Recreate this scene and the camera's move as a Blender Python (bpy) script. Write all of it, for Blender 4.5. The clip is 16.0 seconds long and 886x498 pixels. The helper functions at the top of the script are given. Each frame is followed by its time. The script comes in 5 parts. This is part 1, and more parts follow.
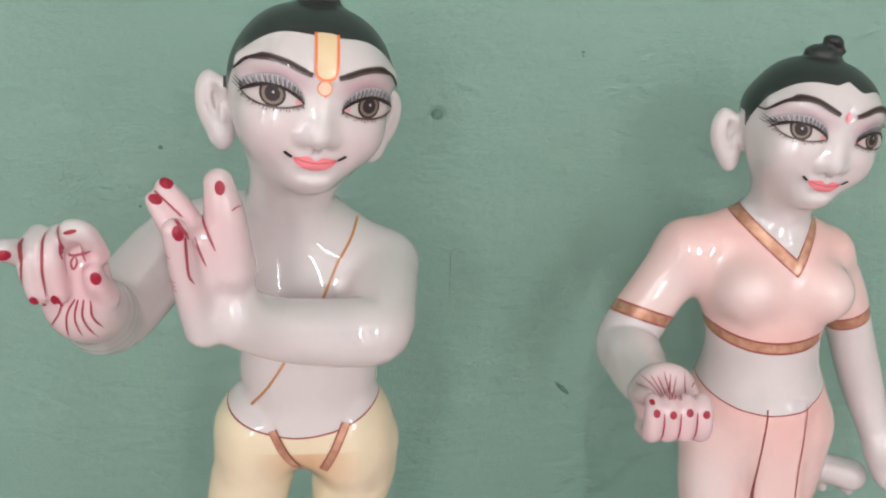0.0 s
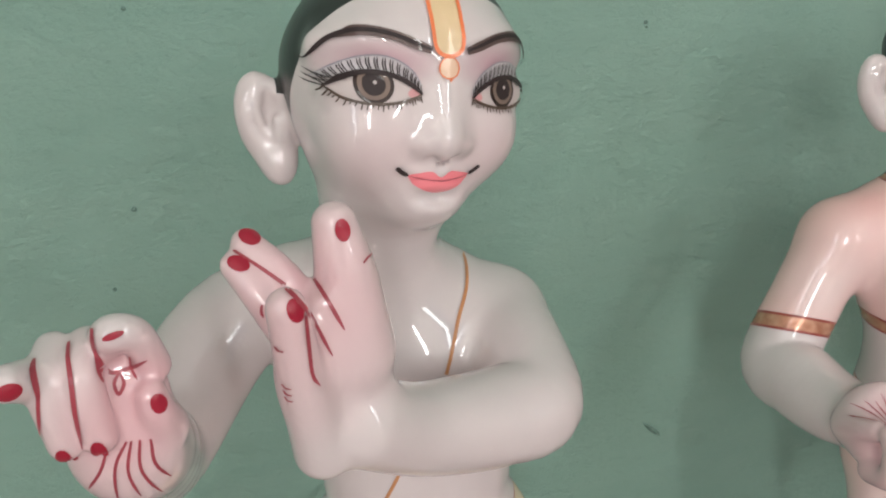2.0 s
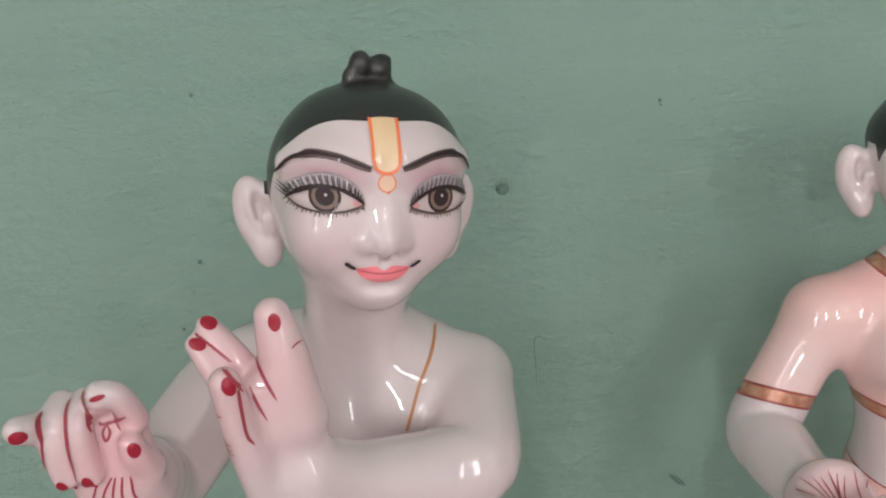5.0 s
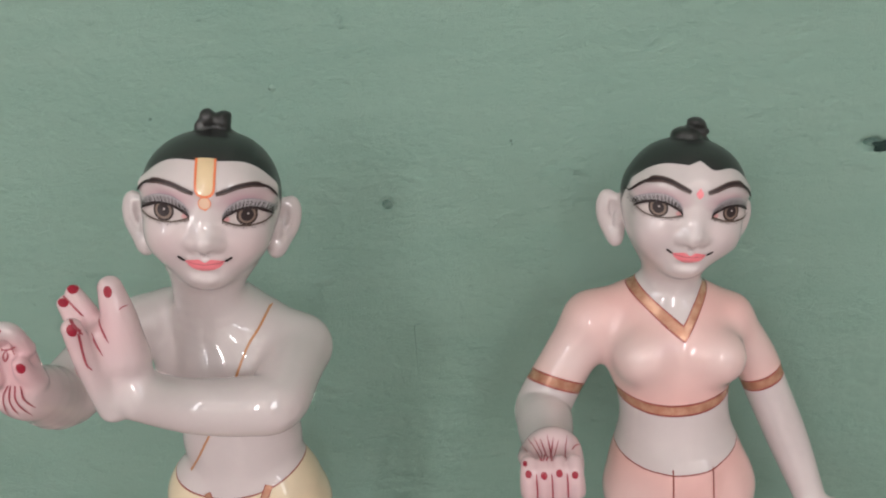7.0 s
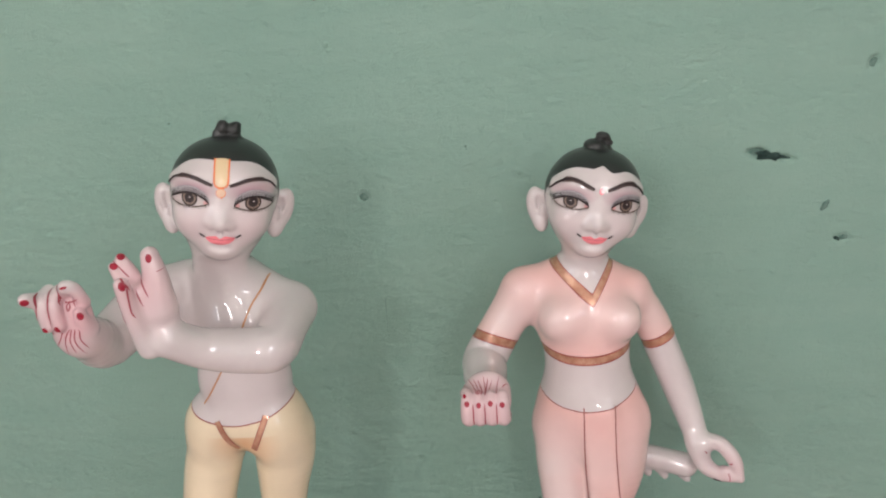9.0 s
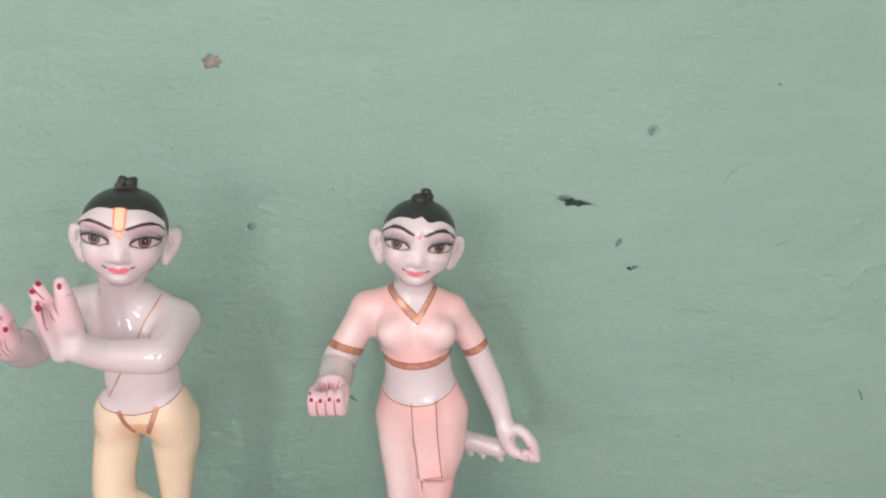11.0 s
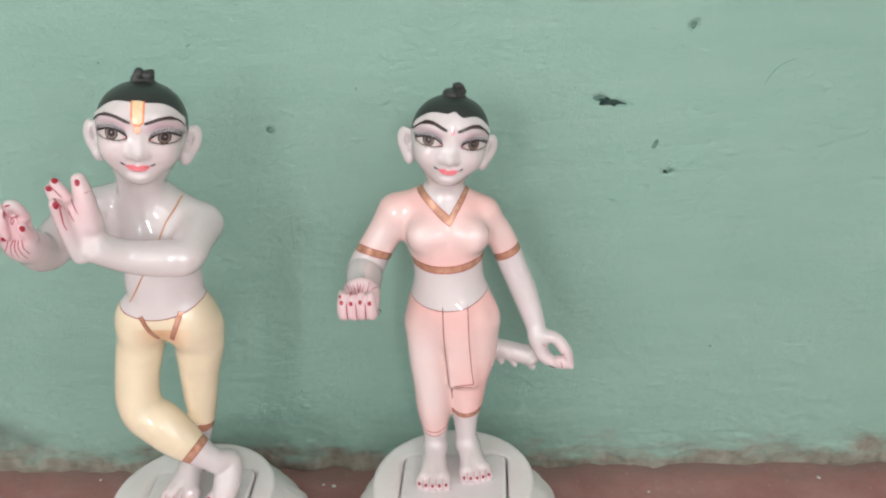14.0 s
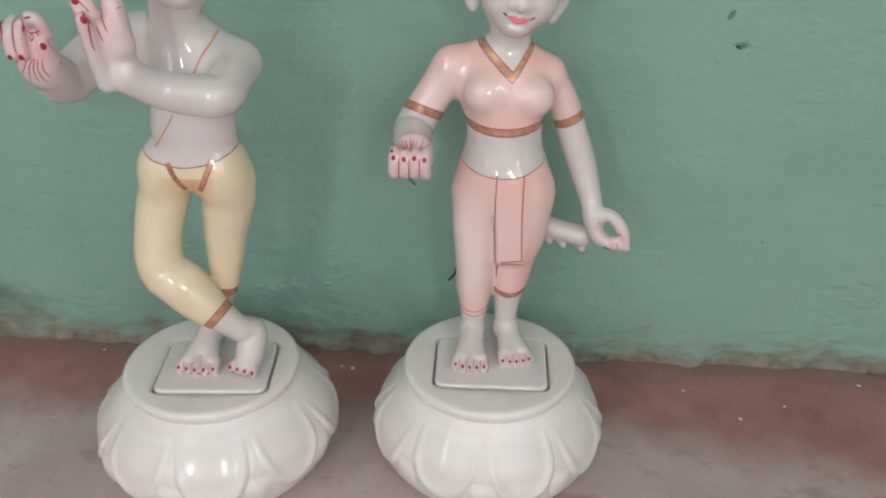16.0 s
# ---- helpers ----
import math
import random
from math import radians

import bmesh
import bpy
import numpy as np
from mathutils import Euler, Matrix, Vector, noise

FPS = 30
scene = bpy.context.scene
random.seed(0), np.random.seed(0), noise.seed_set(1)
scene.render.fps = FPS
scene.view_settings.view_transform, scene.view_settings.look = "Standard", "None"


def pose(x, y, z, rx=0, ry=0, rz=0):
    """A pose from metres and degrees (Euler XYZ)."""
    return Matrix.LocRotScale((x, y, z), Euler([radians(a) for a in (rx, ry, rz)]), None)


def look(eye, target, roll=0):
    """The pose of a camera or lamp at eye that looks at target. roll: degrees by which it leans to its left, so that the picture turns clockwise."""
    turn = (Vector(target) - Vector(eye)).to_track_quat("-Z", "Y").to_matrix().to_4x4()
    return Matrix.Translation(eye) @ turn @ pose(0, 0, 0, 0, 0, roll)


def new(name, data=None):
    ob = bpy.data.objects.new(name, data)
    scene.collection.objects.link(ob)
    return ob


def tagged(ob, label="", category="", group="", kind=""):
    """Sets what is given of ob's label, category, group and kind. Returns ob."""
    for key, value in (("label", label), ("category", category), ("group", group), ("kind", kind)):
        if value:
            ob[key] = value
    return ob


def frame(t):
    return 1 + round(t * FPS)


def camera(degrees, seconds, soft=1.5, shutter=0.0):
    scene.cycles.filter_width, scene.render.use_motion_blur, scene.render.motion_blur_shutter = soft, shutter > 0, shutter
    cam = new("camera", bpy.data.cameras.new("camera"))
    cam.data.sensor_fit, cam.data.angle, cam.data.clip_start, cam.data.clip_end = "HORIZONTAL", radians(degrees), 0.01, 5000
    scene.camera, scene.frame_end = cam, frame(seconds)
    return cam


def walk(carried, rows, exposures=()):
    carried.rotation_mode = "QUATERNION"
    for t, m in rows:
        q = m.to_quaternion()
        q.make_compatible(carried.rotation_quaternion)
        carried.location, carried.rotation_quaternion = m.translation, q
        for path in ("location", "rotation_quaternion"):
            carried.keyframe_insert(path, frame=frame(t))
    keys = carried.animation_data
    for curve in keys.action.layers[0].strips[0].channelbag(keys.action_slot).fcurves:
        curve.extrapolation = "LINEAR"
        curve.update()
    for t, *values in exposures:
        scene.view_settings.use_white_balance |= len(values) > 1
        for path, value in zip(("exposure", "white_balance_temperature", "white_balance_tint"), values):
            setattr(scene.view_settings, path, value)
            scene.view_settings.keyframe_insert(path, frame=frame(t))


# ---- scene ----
cam = camera(53.6, 16.0, 2.1)
PATH = [
    (0, (-0.019, -0.676, 0.683), (0.046, 1.167, -0.092), 0.1),
    (0.5, (-0.064, -0.631, 0.672), (0.11, 1.209, -0.093), -2.3),
    (1, (-0.087, -0.598, 0.662), (0.126, 1.248, -0.079), -4.4),
    (1.5, (-0.106, -0.562, 0.638), (0.153, 1.287, -0.078), -5.4),
    (2, (-0.118, -0.536, 0.635), (0.179, 1.313, -0.067), -5.9),
    (2.5, (-0.122, -0.528, 0.649), (0.19, 1.326, -0.035), -6.6),
    (3, (-0.126, -0.524, 0.641), (0.216, 1.336, -0.01), -6.8),
    (3.2, (-0.128, -0.525, 0.634), (0.24, 1.342, 0.019), -6.6),
    (5.3, (-0.011, -0.619, 0.683), (-0.117, 1.273, 0.047), -7.3),
    (5.5, (0.009, -0.639, 0.689), (-0.14, 1.251, 0.053), -7.1),
    (6, (0.063, -0.67, 0.702), (-0.12, 1.224, 0.086), -6.9),
    (6.5, (0.108, -0.716, 0.712), (-0.126, 1.173, 0.096), -6.7),
    (7, (0.145, -0.731, 0.712), (-0.112, 1.151, 0.087), -6.0),
    (7.5, (0.17, -0.748, 0.721), (-0.086, 1.131, 0.085), -5.9),
    (8, (0.185, -0.796, 0.742), (-0.07, 1.087, 0.117), -5.7),
    (8.2, (0.185, -0.818, 0.745), (-0.069, 1.066, 0.122), -5.7),
    (10.3, (0.209, -1.006, 0.809), (0.054, 0.869, 0.133), -3.2),
    (10.5, (0.231, -1.03, 0.842), (0.084, 0.845, 0.163), -3.2),
    (11, (0.324, -1.064, 0.857), (0.191, 0.815, 0.184), -3.0),
    (11.5, (0.397, -1.06, 0.861), (0.282, 0.822, 0.196), -3.6),
    (12, (0.42, -1.06, 0.864), (0.311, 0.821, 0.195), -5.4),
    (12.5, (0.405, -1.054, 0.849), (0.293, 0.825, 0.172), -5.5),
    (13, (0.39, -1.061, 0.855), (0.266, 0.807, 0.151), -5.6),
    (13.5, (0.363, -1.053, 0.847), (0.228, 0.799, 0.102), -5.7),
    (14, (0.285, -1.041, 0.81), (0.148, 0.781, -0.003), -3.3),
    (14.5, (0.192, -1.022, 0.756), (0.084, 0.772, -0.122), -0.2),
    (15, (0.193, -1.019, 0.744), (0.109, 0.76, -0.166), 0.9),
    (15.5, (0.194, -1.0, 0.731), (0.112, 0.759, -0.218), 0.9),
    (16, (0.203, -1.0, 0.724), (0.116, 0.744, -0.251), 0.7),
]
EXPOSURES = [(0, -0.04, 6200, 4), (0.5, -0.09, 6250, -1), (1.0, -0.10, 6250, -1), (2.0, -0.25, 6350, 3), (3.0, -0.27, 6350, 5), (5.5, -0.37, 6450, 11), (6.5, -0.38, 6450, 9), (8, -0.38, 6450, 6), (10.5, 0.04, 6420, 14), (11.5, 0.15, 6430, 18), (12, 0.32, 6470, 25), (12.5, 0.24, 6450, 20), (13, 0.17, 6450, 15), (14, 0.12, 6150, 4), (15, 0.04, 5950, -4), (15.5, 0.02, 5980, -2), (16, -0.36, 6120, -2)]
walk(cam, [(t, look(eye, target, roll)) for t, eye, target, roll in PATH], EXPOSURES)

# ---------------------------------------------------------------- world and light
world = bpy.data.worlds.new("daylight")
scene.world = world
world.use_nodes = True
wn = world.node_tree.nodes
sky = wn.new("ShaderNodeTexSky")
sky.sky_type, sky.sun_disc = "NISHITA", False
sky.sun_elevation, sky.sun_rotation = radians(50), radians(200)
wn["Background"].inputs["Strength"].default_value = 0.10
world.node_tree.links.new(sky.outputs["Color"], wn["Background"].inputs["Color"])

ROOM_W, ROOM_E, ROOM_S, ROOM_H = -1.9, 2.1, -3.6, 2.7
# openings in the south wall: x from, x to, z from, z to
OPENINGS = [(-0.90, -0.74, 1.05, 2.25), (0.90, 1.06, 1.05, 2.25)]
# openings in the two side walls, added for fill lamps: y from, y to, z from, z to
SIDE = (-3.4, -1.9, 0.6, 2.5)


def window_light(x0, x1, z0, z1, power):
    lamp = bpy.data.lights.new("window_daylight", "AREA")
    lamp.shape, lamp.size, lamp.size_y, lamp.energy = "RECTANGLE", x1 - x0, z1 - z0, power
    lamp.color = (1.0, 0.96, 0.96)
    ob = new("window_daylight", lamp)
    ob.matrix_world = look(((x0 + x1) / 2, ROOM_S - 0.02, (z0 + z1) / 2), ((x0 + x1) / 2, 0, (z0 + z1) / 2 - 0.2))
    return ob


for o, power in zip(OPENINGS, (26, 24)):
    window_light(*o, power)
for x, k in ((ROOM_W - 0.02, 1), (ROOM_E + 0.02, -1)):
    lamp = bpy.data.lights.new("side_fill", "AREA")
    lamp.shape, lamp.size, lamp.size_y, lamp.energy = "RECTANGLE", 0.9, SIDE[3] - SIDE[2], 56
    lamp.color = (1.0, 0.96, 0.96)
    mid = Vector((x, (SIDE[0] + SIDE[1]) / 2, (SIDE[2] + SIDE[3]) / 2))
    # unseen fill lamps, added and turned to bounce off back wall and ceiling
    new("side_fill", lamp).matrix_world = look(mid, mid + Vector((k, -0.45, 0.25)))


# ---------------------------------------------------------------- materials
def material(name, rough=0.5, spec=0.5, coat=0.0):
    m = bpy.data.materials.new(name)
    m.use_nodes = True
    b = m.node_tree.nodes["Principled BSDF"]
    b.inputs["Roughness"].default_value = rough
    b.inputs["Specular IOR Level"].default_value = spec
    b.inputs["Coat Weight"].default_value = coat
    b.inputs["Coat Roughness"].default_value = 0.025
    b.inputs["Coat IOR"].default_value = 1.7
    return m, m.node_tree.nodes, m.node_tree.links, b


def noise_node(n, l, scale, detail=4.0, rough=0.55, stretch=None, seed=0.0):
    tc = n.new("ShaderNodeTexCoord")
    mp = n.new("ShaderNodeMapping")
    mp.inputs["Location"].default_value = (seed, seed * 0.7, seed * 0.3)
    if stretch:
        mp.inputs["Scale"].default_value = stretch
    l.new(tc.outputs["Object"], mp.inputs["Vector"])
    t = n.new("ShaderNodeTexNoise")
    t.inputs["Scale"].default_value, t.inputs["Detail"].default_value, t.inputs["Roughness"].default_value = scale, detail, rough
    l.new(mp.outputs["Vector"], t.inputs["Vector"])
    return t.outputs["Fac"]


def ramp(n, l, fac, lo, hi, a=0.0, b=1.0):
    r = n.new("ShaderNodeValToRGB")
    r.color_ramp.elements[0].position, r.color_ramp.elements[1].position = lo, hi
    r.color_ramp.elements[0].color, r.color_ramp.elements[1].color = (a, a, a, 1), (b, b, b, 1)
    l.new(fac, r.inputs["Fac"])
    return r.outputs["Color"]


def mixed(n, l, fac, a, b, blend="MIX"):
    m = n.new("ShaderNodeMix")
    m.data_type, m.blend_type = "RGBA", blend
    for sock, v in ((m.inputs["Factor"], fac), (m.inputs[6], a), (m.inputs[7], b)):
        if isinstance(v, tuple):
            sock.default_value = (*v, 1)
        elif isinstance(v, float):
            sock.default_value = v
        else:
            l.new(v, sock)
    return m.outputs[2]


def bumped(n, l, b, height, strength, dist):
    k = n.new("ShaderNodeBump")
    k.inputs["Strength"].default_value, k.inputs["Distance"].default_value = strength, dist
    l.new(height, k.inputs["Height"])
    l.new(k.outputs["Normal"], b.inputs["Normal"])


def enamel(name, colour, rough=0.36, coat=0.6, var=0.06, attr=None, tint=None, attr2=None, tint2=None, spec=0.5):
    """Hand-painted enamel on polished marble; attr: an airbrushed second tone."""
    m, n, l, b = material(name, rough, spec, coat)
    dark = tuple(c * (1 - var) for c in colour)
    col = mixed(n, l, ramp(n, l, noise_node(n, l, 38), 0.35, 0.65), dark, colour)
    for a, t in ((attr, tint), (attr2, tint2)):
        if a:
            at = n.new("ShaderNodeAttribute")
            at.attribute_name = a
            col = mixed(n, l, at.outputs["Fac"], col, t)
    l.new(col, b.inputs["Base Color"])
    bumped(n, l, b, noise_node(n, l, 160, 3, seed=3.0), 0.10, 0.0008)
    return m


M_SKIN = enamel("polished_white_marble", (0.628, 0.556, 0.550), 0.48, 1.0, 0.04, "blush", (0.68, 0.43, 0.45), "mauve", (0.49, 0.30, 0.34), spec=0.2)
M_HAIR = enamel("black_hair_enamel", (0.020, 0.021, 0.020), 0.40, 0.35, spec=0.3)
M_YELLOW = enamel("cream_yellow_enamel", (0.76, 0.628, 0.440), 0.48, 1.0, 0.06, "blush", (0.62, 0.30, 0.13), spec=0.2)
M_PINK = enamel("salmon_pink_enamel", (0.81, 0.487, 0.452), 0.48, 1.0, 0.05, "blush", (0.74, 0.64, 0.62), spec=0.2)
M_GOLD, n, l, b = material("copper_gold_paint", 0.26, 0.5, 0.4)
l.new(mixed(n, l, ramp(n, l, noise_node(n, l, 120), 0.35, 0.65), (0.46, 0.205, 0.125), (0.68, 0.375, 0.250)), b.inputs["Base Color"])
b.inputs["Metallic"].default_value = 0.4
M_LINE = enamel("maroon_outline_paint", (0.25, 0.036, 0.026), 0.35, 0.1)
M_THREAD = enamel("ochre_thread_paint", (0.50, 0.22, 0.09), 0.35, 0.1)
M_NAIL = enamel("crimson_nail_paint", (0.31, 0.010, 0.030), 0.35, 0.12, spec=0.3)
M_LIP = enamel("coral_lip_paint", (0.88, 0.235, 0.27), 0.2, 0.6)
M_INK = enamel("black_brow_ink", (0.030, 0.019, 0.019), 0.5, 0.05, spec=0.25)
M_EYE = enamel("eye_white_paint", (0.54, 0.465, 0.45), 0.36, 0.08, spec=0.3)
M_IRIS = enamel("brown_iris_paint", (0.035, 0.020, 0.017), 0.4, 0.06, spec=0.25)
M_IRIS_IN = enamel("light_brown_iris_paint", (0.205, 0.145, 0.118), 0.4, 0.06, spec=0.25)
M_TILAK = enamel("saffron_mark_paint", (0.74, 0.55, 0.32), 0.3, 0.5)
M_ORANGE = enamel("orange_line_paint", (0.80, 0.20, 0.07), 0.3, 0.2)
M_LID = enamel("grey_lash_paint", (0.30, 0.28, 0.32), 0.3, 0.2)
M_CREASE = enamel("crimson_crease_paint", (0.33, 0.045, 0.065), 0.35, 0.1)
M_LIDFILL = enamel("mauve_grey_lid_paint", (0.56, 0.52, 0.54), 0.3, 0.3)
M_EYE_PINK = enamel("pink_eye_corner_paint", (0.62, 0.30, 0.30), 0.30, 0.15)
M_LASH = enamel("brown_lash_paint", (0.075, 0.045, 0.030), 0.4, 0.1)
M_BROW = enamel("dark_brown_brow_paint", (0.085, 0.045, 0.040), 0.4, 0.3)
M_TILAK_PALE = enamel("pale_saffron_paint", (0.76, 0.52, 0.36), 0.3, 0.3)
M_SLAB = enamel("white_marble_slab", (0.75, 0.685, 0.68), 0.3, 0.3, 0.06)
STATUE_MATERIALS = [M_SKIN, M_HAIR, M_YELLOW, M_PINK, M_GOLD, M_LINE, M_THREAD, M_NAIL, M_LIP, M_INK, M_EYE, M_IRIS, M_IRIS_IN, M_TILAK, M_ORANGE, M_LID, M_SLAB, M_LIDFILL, M_CREASE, M_EYE_PINK, M_LASH, M_BROW, M_TILAK_PALE]
SKIN, HAIR, YELLOW, PINK, GOLD, LINE, THREAD, NAIL, LIP, INK, EYE, IRIS, IRIS_IN, TILAK, ORANGE, LID, SLAB, LIDFILL, CREASE, EYE_PINK, LASH, BROW, TILAK_PALE = range(23)

M_PED, n, l, b = material("cream_white_marble", 0.34, 0.45, 0.35)
vein = ramp(n, l, noise_node(n, l, 14, 6, 0.6, (1, 1, 2.2)), 0.46, 0.60)
l.new(mixed(n, l, vein, (0.76, 0.685, 0.672), (0.80, 0.740, 0.730)), b.inputs["Base Color"])
bumped(n, l, b, noise_node(n, l, 60, 4), 0.12, 0.002)

M_WALL, n, l, b = material("green_distemper_plaster", 0.48, 0.46)
broad = ramp(n, l, noise_node(n, l, 2.2, 4, 0.6), 0.3, 0.7)
streak = ramp(n, l, noise_node(n, l, 26, 6, 0.65, (0.22, 1, 1.0), 5.0), 0.38, 0.66)
col = mixed(n, l, broad, (0.255, 0.410, 0.338), (0.285, 0.445, 0.366))
col = mixed(n, l, mixed(n, l, 0.35, (0.0, 0.0, 0.0), streak), col, (0.335, 0.485, 0.405))
grime = ramp(n, l, noise_node(n, l, 7, 5, 0.65, None, 2.0), 0.60, 0.78)
col = mixed(n, l, mixed(n, l, 0.08, (0.0, 0.0, 0.0), grime), col, (0.235, 0.33, 0.27))
at = n.new("ShaderNodeAttribute")
at.attribute_name = "soot"
col = mixed(n, l, at.outputs["Fac"], col, (0.085, 0.085, 0.07))
at2 = n.new("ShaderNodeAttribute")
at2.attribute_name = "mud"
crumble = n.new("ShaderNodeMath")
crumble.operation = "MULTIPLY_ADD"
l.new(noise_node(n, l, 70, 8, 0.72, (0.28, 1, 1.0), 9.0), crumble.inputs[0])
crumble.inputs[1].default_value = 0.8
l.new(at2.outputs["Fac"], crumble.inputs[2])
col = mixed(n, l, ramp(n, l, crumble.outputs[0], 0.56, 0.86), col, mixed(n, l, ramp(n, l, noise_node(n, l, 45, 5), 0.35, 0.65), (0.185, 0.165, 0.130), (0.310, 0.290, 0.235)))
l.new(col, b.inputs["Base Color"])
h1 = noise_node(n, l, 140, 8, 0.75, (0.65, 1, 1.0), 1.0)
flake = ramp(n, l, noise_node(n, l, 105, 7, 0.68, (0.40, 1, 1.0), 3.0), 0.54, 0.60)
sparse = ramp(n, l, noise_node(n, l, 9, 3, 0.5, (0.6, 1, 1.0), 7.0), 0.36, 0.60)
flake = mixed(n, l, 1.0, flake, sparse, "MULTIPLY")
h1 = mixed(n, l, 0.09, h1, flake)
bumped(n, l, b, h1, 1.0, 0.0033)

M_ROOMWALL, n, l, b = material("pale_buff_plaster", 0.7, 0.3)
l.new(mixed(n, l, ramp(n, l, noise_node(n, l, 3), 0.3, 0.7), (0.66, 0.62, 0.59), (0.74, 0.70, 0.67)), b.inputs["Base Color"])
M_CEIL, n, l, b = material("whitewashed_ceiling", 0.8, 0.2)
l.new(mixed(n, l, ramp(n, l, noise_node(n, l, 3), 0.3, 0.7), (0.68, 0.68, 0.66), (0.76, 0.76, 0.74)), b.inputs["Base Color"])

M_FLOOR, n, l, b = material("red_oxide_cement", 0.5, 0.4)
geo = n.new("ShaderNodeTexCoord")
sep = n.new("ShaderNodeSeparateXYZ")
l.new(geo.outputs["Object"], sep.inputs[0])
wob = noise_node(n, l, 9, 3, 0.5, None, 8.0)
add = n.new("ShaderNodeMath")
add.operation = "MULTIPLY_ADD"
l.new(wob, add.inputs[0])
add.inputs[1].default_value = 0.11
aside = n.new("ShaderNodeMath")
aside.operation = "SUBTRACT"
aside.use_clamp = True
l.new(sep.outputs["X"], aside.inputs[0])
aside.inputs[1].default_value = 0.36
slant = n.new("ShaderNodeMath")
slant.operation = "MULTIPLY_ADD"
l.new(aside.outputs[0], slant.inputs[0])
slant.inputs[1].default_value = 0.22
l.new(sep.outputs["Y"], slant.inputs[2])
l.new(slant.outputs[0], add.inputs[2])
shift = n.new("ShaderNodeMath")
shift.inputs[1].default_value = 1.0
l.new(add.outputs[0], shift.inputs[0])
worn = ramp(n, l, shift.outputs[0], 0.880, 0.955, 1.0, 0.0)
red = mixed(n, l, ramp(n, l, noise_node(n, l, 12, 6, 0.65), 0.3, 0.7), (0.285, 0.125, 0.112), (0.400, 0.215, 0.195))
grey = mixed(n, l, ramp(n, l, noise_node(n, l, 8, 6, 0.65, None, 4.0), 0.3, 0.7), (0.43, 0.315, 0.312), (0.54, 0.435, 0.430))
stain = ramp(n, l, noise_node(n, l, 22, 5, 0.6, (0.7, 1.2, 1), 6.0), 0.58, 0.68)
grey = mixed(n, l, mixed(n, l, 0.45, (0.0, 0.0, 0.0), stain), grey, (0.25, 0.135, 0.12))
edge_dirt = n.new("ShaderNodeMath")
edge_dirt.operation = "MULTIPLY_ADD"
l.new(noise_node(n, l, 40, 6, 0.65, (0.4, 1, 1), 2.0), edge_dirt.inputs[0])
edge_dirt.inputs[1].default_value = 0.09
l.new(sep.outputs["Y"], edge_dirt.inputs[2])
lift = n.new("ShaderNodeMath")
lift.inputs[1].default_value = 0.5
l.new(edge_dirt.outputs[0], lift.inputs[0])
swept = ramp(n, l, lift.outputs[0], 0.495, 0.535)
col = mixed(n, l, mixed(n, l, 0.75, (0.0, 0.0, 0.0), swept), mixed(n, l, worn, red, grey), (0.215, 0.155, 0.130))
speck = ramp(n, l, noise_node(n, l, 130, 5, 0.6, None, 3.0), 0.62, 0.70)
col = mixed(n, l, mixed(n, l, 0.35, (0.0, 0.0, 0.0), speck), col, (0.50, 0.42, 0.40))
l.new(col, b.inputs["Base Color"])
bumped(n, l, b, noise_node(n, l, 70, 8, 0.68), 0.35, 0.003)

M_PLASTER, n, l, b = material("bare_brown_plaster", 0.9, 0.2)
l.new(mixed(n, l, ramp(n, l, noise_node(n, l, 90), 0.35, 0.65), (0.170, 0.160, 0.125), (0.300, 0.285, 0.235)), b.inputs["Base Color"])
bumped(n, l, b, noise_node(n, l, 300, 4), 0.6, 0.001)
M_DARK, n, l, b = material("dark_pit_dirt", 0.9, 0.2)
l.new(mixed(n, l, ramp(n, l, noise_node(n, l, 200), 0.35, 0.65), (0.014, 0.030, 0.026), (0.040, 0.072, 0.062)), b.inputs["Base Color"])
M_PIT, n, l, b = material("weathered_pit_plaster", 0.9, 0.2)
l.new(mixed(n, l, ramp(n, l, noise_node(n, l, 200), 0.35, 0.65), (0.105, 0.180, 0.150), (0.180, 0.275, 0.235)), b.inputs["Base Color"])
M_FLECK, n, l, b = material("pale_lime_fleck", 0.8, 0.3)
l.new(mixed(n, l, ramp(n, l, noise_node(n, l, 200), 0.35, 0.65), (0.55, 0.58, 0.52), (0.68, 0.68, 0.63)), b.inputs["Base Color"])


# ---------------------------------------------------------------- mesh helpers
def part(name, bm, mat, parent=None, label=""):
    me = bpy.data.meshes.new(name)
    bm.to_mesh(me)
    bm.free()
    me.materials.append(mat)
    for p in me.polygons:
        p.use_smooth = True
    ob = new(name, me)
    if parent:
        ob.parent = parent
    return tagged(ob, label)


def block(bm, x0, y0, z0, x1, y1, z1):
    bmesh.ops.create_cube(bm, size=1, matrix=Matrix.LocRotScale(((x0 + x1) / 2, (y0 + y1) / 2, (z0 + z1) / 2), None, (x1 - x0, y1 - y0, z1 - z0)))
    return bm


def flat(ob):
    for p in ob.data.polygons:
        p.use_smooth = False
    return ob


